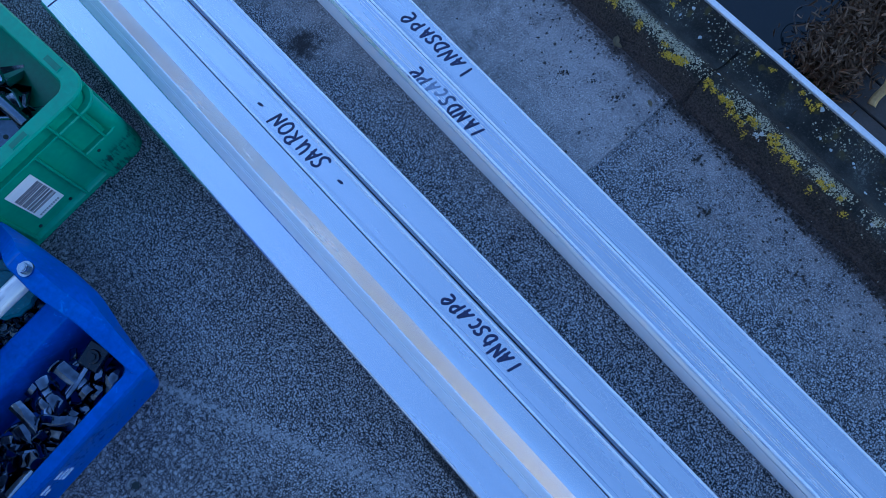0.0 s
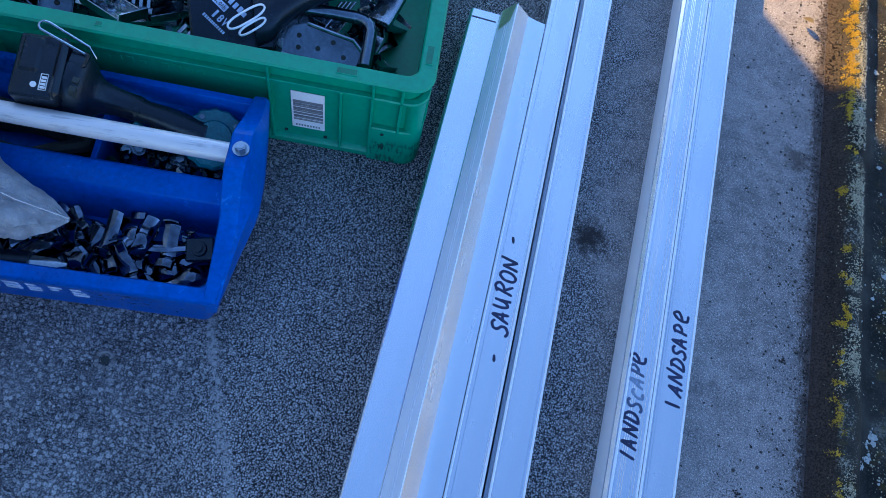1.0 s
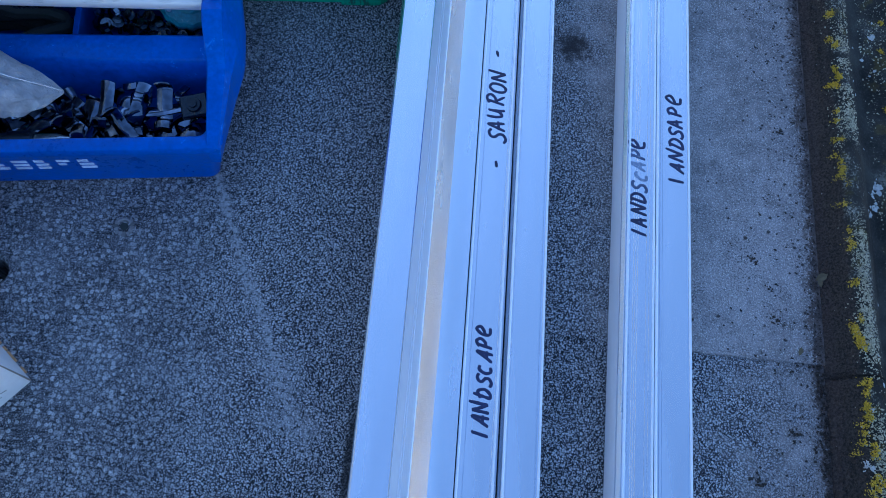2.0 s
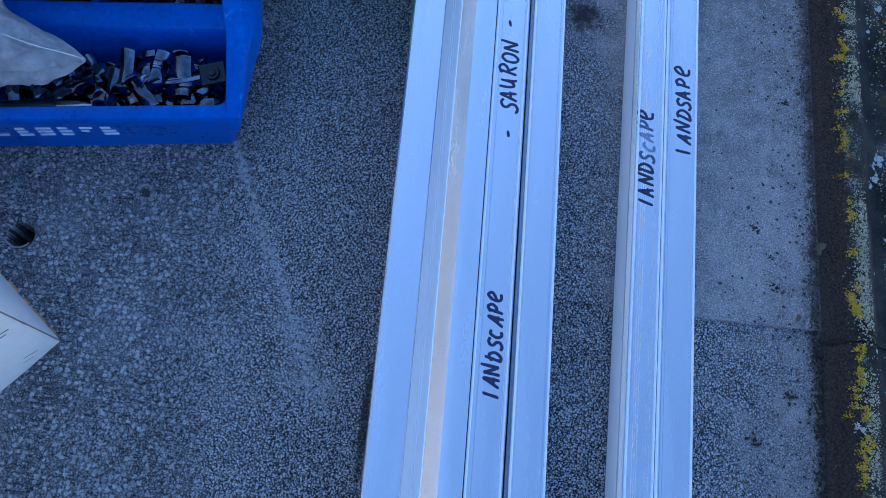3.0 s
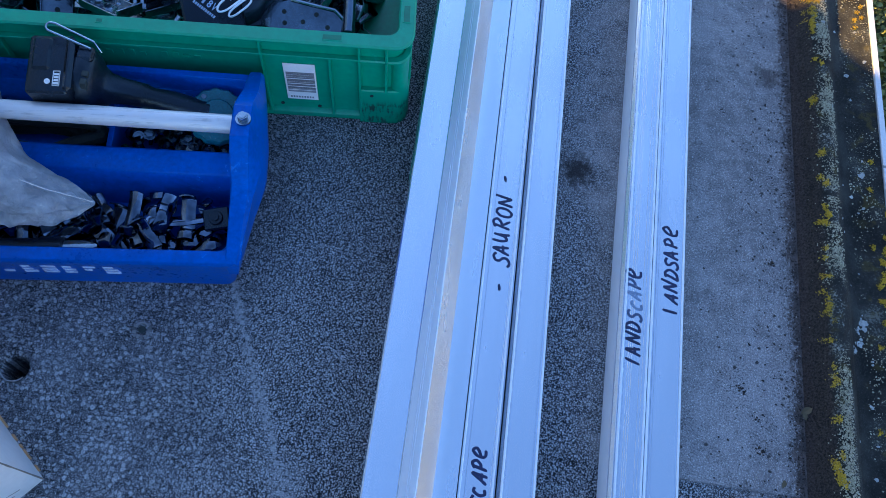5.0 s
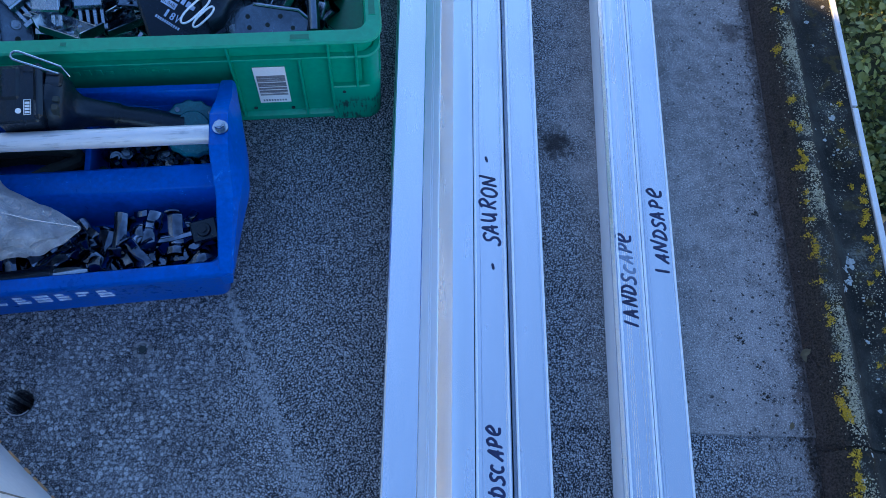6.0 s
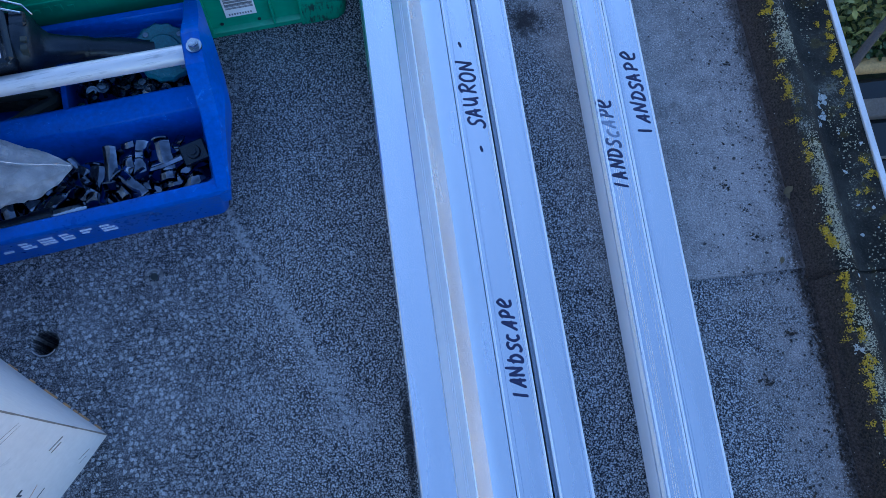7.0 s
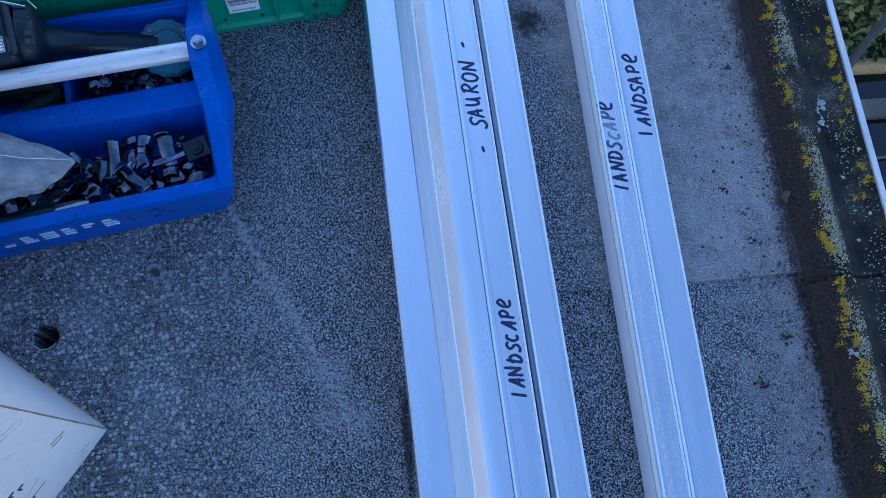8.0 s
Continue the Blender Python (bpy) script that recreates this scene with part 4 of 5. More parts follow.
    loops(bm, [ellipse_ring((x, y, z), ry, rz, 18) for x, y, z, ry, rz in
               ((-0.118, 0.163, 0.095, 0.0150, 0.0155), (-0.105, 0.163, 0.092, 0.0128, 0.0135), (-0.085, 0.164, 0.088, 0.0142, 0.0140), (-0.065, 0.164, 0.083, 0.0148, 0.0142), (-0.050, 0.164, 0.079, 0.0138, 0.0136), (-0.040, 0.164, 0.077, 0.0150, 0.0145))])
    part("grip", bm, BLACK_RUBBER, ob)
    bm = bmesh.new()
    tube(bm, [(-0.118, 0.150, 0.084), (-0.100, 0.146, 0.076), (-0.078, 0.147, 0.071), (-0.060, 0.150, 0.070)], 0.0045, 8)
    part("paddle_switch", bm, TEAL, ob, "teal paddle switch")
    bm = bmesh.new()
    for z0, z1, a, b in ((0.045, 0.070, 0.030, 0.034), (0.070, 0.078, 0.036, 0.036), (0.078, 0.084, 0.036, 0.033), (0.084, 0.087, 0.021, 0.019)):
        rod(bm, (-0.030, 0.160, z0), (-0.030, 0.160, z1), a, b, 60)
    for v in bm.verts:
        c = Vector((v.co.x + 0.030, v.co.y - 0.160, 0))
        if c.length > 0.025:
            v.co += c * 0.03 * math.cos(14 * math.atan2(c.y, c.x))
    bmesh.ops.transform(bm, matrix=Matrix.Translation((-0.03, 0.16, 0.08)) @ pose(0, 0, 0, 18, 4, 0) @ Matrix.Translation((0.03, -0.16, -0.08)), verts=bm.verts)
    head = part("gear_head", bm, TEAL, ob, "worn teal gear head")
    for k in range(4):
        a = radians(45 + 90 * k)
        bm = bmesh.new()
        c = Matrix.Translation((-0.03, 0.16, 0.08)) @ pose(0, 0, 0, 18, 4, 0)
        p = c @ Vector((0.028 * math.cos(a), 0.028 * math.sin(a), 0.0025))
        q = c @ Vector((0.028 * math.cos(a), 0.028 * math.sin(a), 0.0062))
        part("screw", rod(bm, p, q, 0.0032, seg=12), STEEL_DULL, head)
    bm = bmesh.new()
    path = [(-0.160, 0.180, 0.152), (-0.205, 0.186, 0.163)] + [(-0.208 - 0.006 * math.sin(radians(a)), 0.192 - 0.006 * math.cos(radians(a)), 0.165) for a in (30, 70, 110, 150)] + [(-0.205, 0.198, 0.164), (-0.158, 0.190, 0.152), (-0.150, 0.186, 0.140)]
    path = [(x * 0.9 - 0.030, y, z - 0.004) for x, y, z in path]
    part("hook", tube(bm, path, 0.0013, 8), STEEL, ob, "steel wire hook")
    return ob


angle_tool()


# ---- plastic bag in the tray ----
def plastic_bag():
    m = Mat("cloudy_plastic", 0.3)
    v = m.place(world_space=False)
    m.colour(m.mix(m.ramp(m.noise(v, 40, 4), 0.35, 0.7), (0.46, 0.50, 0.56), (0.80, 0.84, 0.90)))
    m.b.inputs["Transmission Weight"].default_value = 0.5
    m.b.inputs["IOR"].default_value = 1.2
    m.bump(m.noise(v, 55, 6, 0.65, 2.0), 1.0, 0.007)
    ob = thing("plastic_bag", "crumpled cloudy plastic bag half over the handle", "bag", TRAY)
    bm = bmesh.new()
    rings = []
    spine = [(-0.136, 0.056, 0.080, 0.002, 0.002), (-0.152, 0.056, 0.083, 0.015, 0.009), (-0.176, 0.057, 0.088, 0.026, 0.017), (-0.206, 0.062, 0.098, 0.036, 0.027),
             (-0.226, 0.078, 0.118, 0.050, 0.040), (-0.242, 0.104, 0.138, 0.066, 0.050), (-0.280, 0.110, 0.144, 0.068, 0.052), (-0.340, 0.098, 0.124, 0.058, 0.044), (-0.385, 0.088, 0.108, 0.034, 0.026)]
    n = 72
    fine = []
    for a, b in zip(spine, spine[1:]):
        fine += [tuple(p + (q - p) * k / 5 for p, q in zip(a, b)) for k in range(5)]
    for x, y, z, ry, rz in fine + [spine[-1]]:
        ring = []
        for k in range(n):
            a = 2 * math.pi * k / n
            c, s = math.cos(a), math.sin(a)
            crease = 1 - abs(noise.noise((x * 34 + c * 2.2, c * 2.4 - x * 12, s * 2.4)))   # sharp folds
            small = 1 - abs(noise.noise((x * 80 - s * 3, c * 5, s * 5 + x * 30)))
            d = 0.80 + 0.26 * crease ** 2 + 0.09 * small ** 2 + 0.16 * noise.noise((x * 18, c * 1.5, s * 1.5))
            ring.append((x + 0.006 * noise.noise((x * 30, c * 2, s * 2 + 3)) * min(1, rz * 60), y + ry * d * c, z + rz * d * s))
        rings.append(ring)
    part("film", loops(bm, rings), m.m, ob, angle=40)
    bm = bmesh.new()
    tube(bm, [(-0.136, 0.056, 0.0822), (-0.152, 0.056, 0.0932), (-0.176, 0.057, 0.1065), (-0.196, 0.060, 0.119)], 0.0004, 6)
    part("seam", bm, PAPER, ob, "pale welded seam")
    return ob


plastic_bag()


# ---- clamps and driver in the crate ----
def clamp(k):
    """A pressed steel module clamp: channel, comb toe, dimple and screw."""
    ob = thing("module_clamp", "pressed zinc steel panel clamp in the crate", "clamp", CRATE @ pose(-0.1, 0.1, 0.05), "clamps in the crate")
    bm = bmesh.new()
    band(bm, [(-0.034, 0.014), (-0.033, 0.004), (-0.030, 0.001), (0.024, 0.0), (0.030, 0.004), (0.034, 0.014)], 0.034, 0.0018)
    part("channel", bm, STEEL_DULL if k else STEEL, ob)
    for y in (-0.0165, 0.0165):
        part("flange", box(bmesh.new(), (-0.030, y - 0.0009, 0.0), (0.026, y + 0.0009, 0.012 if k else 0.008), 0.0006), STEEL_DULL if k else STEEL, ob)
    for j in range(4):
        y = -0.0135 + 0.009 * j
        part("tooth", box(bmesh.new(), (0.0325, y - 0.0026, 0.012), (0.048, y + 0.0026, 0.0138), 0.0006), STEEL, ob)
    bm = bmesh.new()
    rod(bm, (0, 0, 0.0008), (0, 0, 0.0024), 0.0065, 0.0055, 16)
    rod(bm, (0, 0, 0.002), (0, 0, 0.0062), 0.0038, 0.0034, 6)
    part("screw", bm, STEEL, ob)
    part("hole", rod(bmesh.new(), (0.016, 0, 0.0005), (0.016, 0, 0.0013), 0.003, seg=12), SHADE_BLACK, ob)
    return ob


def fill_crate():
    kinds = [clamp(0), clamp(1)]
    kinds[0].matrix_world = CRATE @ pose(-0.335, 0.060, 0.108, 25, 10, 150)
    kinds[1].matrix_world = CRATE @ pose(-0.275, 0.125, 0.106, 20, -10, 95)
    placed = [(-0.43, 0.16, 0.105, -20, 25, 30, 0), (-0.50, 0.07, 0.108, 30, 0, 140, 1), (-0.19, 0.17, 0.11, 20, 20, 200, 0), (-0.24, 0.115, 0.106, -15, 10, 100, 1)]
    for x, y, z, a, b, c, k in placed:
        copy_thing(kinds[k], CRATE @ pose(x, y, z, a, b, c))
    rng = random.Random(21)
    for i in range(120):
        x, y = rng.uniform(-0.55, -0.060), rng.uniform(0.075, 0.335 if i % 3 else 0.17)
        z = 0.024 + 0.056 * (i / 120)
        if x > -0.12 and y > 0.12 and y < 0.25:
            z *= 0.5
        copy_thing(kinds[i % 2], CRATE @ pose(x, y, z, rng.uniform(-50, 50), rng.uniform(-50, 50), rng.uniform(0, 360)))
    for at, turn in (((-0.142, 0.095, 0.124), 0.0), ((-0.395, 0.125, 0.118), 25.0)):
        bm = bmesh.new()
        tube(bm, [(0, 0, 0), (0.030, 0.001, 0.001), (0.055, 0.001, 0.001), (0.063, -0.001, 0.001), (0.069, -0.006, 0.0), (0.0715, -0.013, -0.001), (0.072, -0.030, -0.005), (0.072, -0.050, -0.010)], 0.0068, 14)
        single("bent_bar", bm, STEEL_DULL, "bent round steel bar lying among the clamps", "steel bar", CRATE @ pose(*at, 0, 0, turn), "bars in the crate")


fill_crate()


def slab(bm, outline, thick):
    """A flat plate from an outline in (x, y)."""
    return loops(bm, [[(x, y, z) for x, y in outline] for z in (-thick / 2, thick / 2)])


def hook_clamp():
    """A pressed clamp seen from its face: dimpled plate, folded cheeks, fingers and a toe bar."""
    ob = thing("hook_clamp", "bright zinc hook clamp with fingered toe, on the heap", "clamp", CRATE @ pose(-0.358, 0.098, 0.130, 34, 0, -4), "hook clamps in the crate")
    plate = part("plate", box(bmesh.new(), (-0.0145, -0.020, -0.001), (0.0145, 0.022, 0.001), 0.0008), STEEL, ob)
    part("dimple", rod(bmesh.new(), (0, 0.002, 0.0005), (0, 0.002, 0.0024), 0.0042, 0.0030, 16), STEEL, plate)
    for x in (-0.006, 0.007):
        part("hole", rod(bmesh.new(), (x, 0.013, 0.0008), (x, 0.013, 0.0013), 0.0014, seg=10), SHADE_BLACK, plate)
    for x in (-0.0150, 0.0150):
        part("cheek", box(bmesh.new(), (x - 0.0008, -0.016, -0.013), (x + 0.0008, 0.020, 0.0005), 0.0006), STEEL_DULL, ob)
    part("fold", band(bmesh.new(), [(-0.0010, 0.0), (0.001, -0.001), (0.0022, -0.004), (0.0030, -0.009)], 0.029, 0.0016), STEEL, ob).matrix_local = pose(0, -0.020, 0, 0, 0, -90)
    for x in (-0.0115, -0.0038, 0.0038, 0.0115):
        part("finger", box(bmesh.new(), (x - 0.0022, -0.040, -0.0102), (x + 0.0022, -0.022, -0.0086), 0.0006), STEEL, ob)
    part("toe_bar", box(bmesh.new(), (-0.0165, -0.0450, -0.0105), (0.0165, -0.0385, -0.0080), 0.0008), STEEL, ob)
    return ob


first_hook = hook_clamp()
for spot in ((-0.314, 0.100, 0.133, 36, 3, 4), (-0.405, 0.118, 0.118, 20, -12, 38), (-0.462, 0.100, 0.120, 30, 8, -20), (-0.250, 0.150, 0.112, 24, 10, 70)):
    copy_thing(first_hook, CRATE @ pose(*spot))


def perforated_bracket():
    ob = thing("perforated_bracket", "dark steel bracket with round holes and toothed edge, in the crate", "bracket", CRATE @ pose(-0.117, 0.062, 0.112, 32, 0, -6))
    plate = part("plate", slab(bmesh.new(), [(-0.040, -0.016), (0.038, -0.016), (0.041, 0.004), (0.030, 0.013), (-0.020, 0.018), (-0.040, 0.010)], 0.0018), STEEL_DULL, ob)
    for x, y in ((-0.026, 0.004), (-0.024, -0.008), (-0.004, -0.004), (0.010, 0.006), (0.024, -0.006)):
        part("hole", rod(bmesh.new(), (x, y, 0.0006), (x, y, 0.0012), 0.0026, seg=14), SHADE_BLACK, plate)
    part("rolled_edge", tube(bmesh.new(), [(0.041, 0.005, 0.001), (0.030, 0.0135, 0.002), (0.005, 0.0155, 0.002), (-0.020, 0.0180, 0.001)], 0.0022, 8), STEEL, ob)
    bm = bmesh.new()
    teeth = [(-0.040 + 0.080 * k / 40, -0.0215 - (0.0016 if k % 2 else 0.0)) for k in range(41)]
    slab(bm, teeth + [(0.040, -0.0165), (-0.040, -0.0165)], 0.0018)
    part("toothed_strip", bm, STEEL, ob, "bright toothed edge strip")
    return ob


perforated_bracket()


def flat_clamp():
    ob = thing("flat_clamp", "pale zinc flat clamp with slot and bolt, in the crate", "clamp", CRATE @ pose(-0.055, 0.130, 0.122, 14, -10, -22))
    body = part("plate", box(bmesh.new(), (-0.013, -0.030, -0.005), (0.013, 0.034, 0.004), 0.0035, segments=3), STEEL, ob)
    part("slot", slab(bmesh.new(), [(0.0026 * math.cos(a), -0.016 + 0.0026 * math.sin(a) + (0.004 if math.sin(a) > 0 else -0.004)) for a in (2 * math.pi * k / 16 for k in range(16))], 0.0008), SHADE_BLACK, body).matrix_local = pose(0, 0, 0.0040)
    ring = bmesh.new()
    rod(ring, (0, -0.001, 0.0035), (0, -0.001, 0.0050), 0.0062, seg=20)
    rod(ring, (0, -0.001, 0.0045), (0, -0.001, 0.0068), 0.0036, seg=6)
    part("bolt", ring, STEEL_DULL, ob)
    part("tail", box(bmesh.new(), (-0.004, -0.060, -0.012), (0.012, -0.040, -0.006), 0.0012), STEEL, ob)
    return ob


flat_clamp()


def driver():
    ob = thing("cordless_driver", "dusty black cordless driver with steel belt hook, among clamps", "power tool", CRATE @ pose(-0.205, 0.066, 0.118, 24, 4, 18) @ Matrix.Scale(0.86, 4))
    bm = bmesh.new()
    box(bm, (-0.056, -0.036, -0.020), (0.040, 0.036, 0.016), 0.007, segments=3)
    battery = part("battery", bm, BLACK_PLASTIC, ob, "black battery pack with worn pale print")
    bm = bmesh.new()
    for k in range(6):
        box(bm, (0.0068 * k, 0.0, -0.0004), (0.0068 * k + 0.0045, (0.0085, 0.006, 0.008, 0.0075, 0.008, 0.006)[k], 0.0003))
    for k in range(11):
        box(bm, (0.0030 * k + 0.004, -0.0315, -0.0004), (0.0030 * k + 0.006, -0.0280, 0.0003))
    text = pose(-0.020, 0.030, 0.0166, 0, 0, -48)
    bmesh.ops.transform(bm, matrix=text, verts=bm.verts)
    tagged(part("worn_print", bm, LETTER_WHITE, battery, "worn pale printed bars"), kind="stuff")
    plate = box(bmesh.new(), (0.0, -0.0115, -0.0005), (0.019, -0.0030, 0.0001), 0.0001)
    bmesh.ops.transform(plate, matrix=text, verts=plate.verts)
    part("print_field", plate, LETTER_WHITE, battery, "pale printed field")
    printed("5.0Ah", tuple(text @ Vector((0.0012, -0.0098, 0.0003))), 0.0165, 0.0052, battery, PRINT, -48)
    printed("18V", tuple(text @ Vector((0.012, -0.0250, 0.0003))), 0.020, 0.0105, battery, LETTER_WHITE, -48)
    bm = bmesh.new()
    loops(bm, [ellipse_ring((x, y, z), ry, rz, 18, 0.85) for x, y, z, ry, rz in
               ((0.018, 0.0, 0.012, 0.034, 0.022), (0.036, 0.004, 0.016, 0.031, 0.024), (0.050, 0.012, 0.018, 0.023, 0.022), (0.075, 0.026, 0.020, 0.020, 0.020), (0.110, 0.040, 0.022, 0.020, 0.020), (0.140, 0.052, 0.022, 0.026, 0.026), (0.175, 0.058, 0.022, 0.028, 0.028))])
    part("grip", bm, BLACK_RUBBER, ob)
    part("grip_insert", box(bmesh.new(), (0.075, 0.020, 0.0385), (0.112, 0.034, 0.0425), 0.0015, pose(0, 0, 0, 0, 0, 6)), TEAL, ob, "teal grip insert")
    bm = bmesh.new()
    for wide, long_, y in ((0.0062, 0.024, -0.006), (0.0042, 0.017, -0.019)):
        tube(bm, [(0.006 + long_ * math.copysign(abs(math.cos(t)) ** 0.6, math.cos(t)), y + wide * math.sin(t), 0.035 + 0.003 * math.cos(t)) for t in (2 * math.pi * k / 26 for k in range(27))], 0.0014, 8)
    box(bm, (0.020, -0.026, 0.031), (0.036, -0.012, 0.0345), 0.001)
    bmesh.ops.rotate(bm, cent=(0, 0, 0), matrix=Matrix.Rotation(radians(28), 3, "Z"), verts=bm.verts)
    part("belt_hook", bm, ALU_LIP, ob, "bright steel belt hook")
    return ob


driver()


# ---- white carton ----
def carton():
    ob = thing("carton", "white lacquered cardboard box with scuffed torn edge", "box", pose(-0.410, -0.2445, 0, 0, 0, 51))
    w, d, h = 0.30, 0.36, 0.30
    bm = bmesh.new()
    box(bm, (-w, 0, 0), (0, d, h), 0.0025, segments=2)
    bmesh.ops.subdivide_edges(bm, edges=[e for e in bm.edges if e.calc_length() > 0.1], cuts=6, use_grid_fill=True)
    for v in bm.verts:
        v.co += Vector((0.0022 * noise.noise(v.co * 9), 0.0022 * noise.noise(v.co * 9 + Vector((5, 0, 0))), 0))
    part("body", bm, CARTON, ob)
    bm = bmesh.new()
    rng = random.Random(3)
    y = 0.01
    while y < 0.2:
        n = rng.uniform(0.004, 0.018)
        box(bm, (-0.0005, y, 0.0), (0.0016, y + n, rng.uniform(0.002, 0.0045)))
        y += n + rng.uniform(0.001, 0.02)
    part("torn_edge", bm, CARTON_EDGE, ob, "torn brown cardboard edge")
    bm = bmesh.new()
    for x, z, wide, tall in ((-0.069, 0.094, 0.007, 0.0022), (-0.0715, 0.091, 0.0022, 0.008), (-0.077, 0.100, 0.007, 0.0022), (-0.0795, 0.097, 0.0022, 0.008), (-0.070, 0.054, 0.016, 0.0018), (-0.079, 0.050, 0.0030, 0.010), (-0.074, 0.022, 0.010, 0.0040)):
        part("printed_bar", box(bmesh.new(), (x - wide / 2, -0.0006, z - tall / 2), (x + wide / 2, 0.0005, z + tall / 2), 0.0002), PRINT, ob, "dark printed mark")
    for k in range(16):
        part("printed_dash", box(bmesh.new(), (-0.060 - 0.0011 * k, -0.0006, 0.073 - 0.0004 * k), (-0.0594 - 0.0011 * k, 0.0005, 0.0738 - 0.0004 * k)), CARTON_EDGE, ob)
    for x, z, long_, a in ((-0.0150, 0.191, 0.020, 62), (-0.0185, 0.186, 0.024, 58), (-0.018, 0.098, 0.016, 55), (-0.0215, 0.092, 0.012, 52), (-0.024, 0.024, 0.014, 60), (-0.030, 0.018, 0.010, 58)):
        part("scratch", box(bmesh.new(), (-long_ / 2, -0.0005, -0.0002), (long_ / 2, 0.0005, 0.0002), m=pose(x, -0.0002, z, 0, a - 36, 0)), CARTON_WORN, ob, "short dark scratch")
    z = 0.004
    while z < 0.29:
        n = rng.uniform(0.006, 0.03)
        q = rng.uniform(0.0005, 0.0009)
        box(bm, (-q, -0.0006, z), (0.0006, q, z + n), 0.0003)
        z += n - 0.001 + rng.uniform(0.0, 0.002)
    part("worn_edge", bm, CARTON_WORN, ob, "rubbed grey-brown upright edge")
    return ob


carton()


# ---- lichen, grit and debris ----
def kerb_normal(x):
    e = 0.002
    return Vector((kerb_height(x - e) - kerb_height(x + e), 0, 2 * e)).normalized()


def flakes(name, spots, material, label, size, lift=0.0006, thick=0.35):
    """Many small uneven crusts lying on the kerb or roof: one joined object."""
    rng = random.Random(len(spots))
    verts, faces = [], []
    for x, y in spots:
        r = rng.uniform(*size)
        nrm = kerb_normal(x) if x > 0.352 else Vector((0, 0, 1))
        turn = nrm.to_track_quat("Z", "Y").to_matrix()
        base = Vector((x, y, (kerb_height(x) + (0.0026 if y < -0.163 and x > 0.358 else 0.0) if x > 0.352 else 0.0018 if x > -0.06 else 0.0) + lift))
        s = len(verts)
        n = 7
        a0 = rng.uniform(0, 6.28)
        verts.append(base + turn @ Vector((0, 0, r * thick)))
        for k in range(n):
            a = a0 + 2 * math.pi * k / n
            q = r * rng.uniform(0.40, 1.25)
            verts.append(base + turn @ Vector((q * math.cos(a), q * math.sin(a), rng.uniform(-0.0012, 0.0001))))
        faces += [(s, s + 1 + k, s + 1 + (k + 1) % n) for k in range(n)]
    me = bpy.data.meshes.new(name)
    me.from_pydata([tuple(v) for v in verts], [], faces)
    me.materials.append(material)
    return tagged(new(name, me), label, name.replace("_", " "), kind="stuff")


def crust(name, a, b, rough=0.9):
    m = Mat(name, rough)
    m.colour(m.mix(m.math("ADD", m.math("MULTIPLY", m.island(), 0.7), m.math("MULTIPLY", m.noise(m.place(), 400, 3), 0.3)), a, b))
    m.bump(m.noise(m.place(), 900, 4), 0.7, 0.0008)
    return m.m


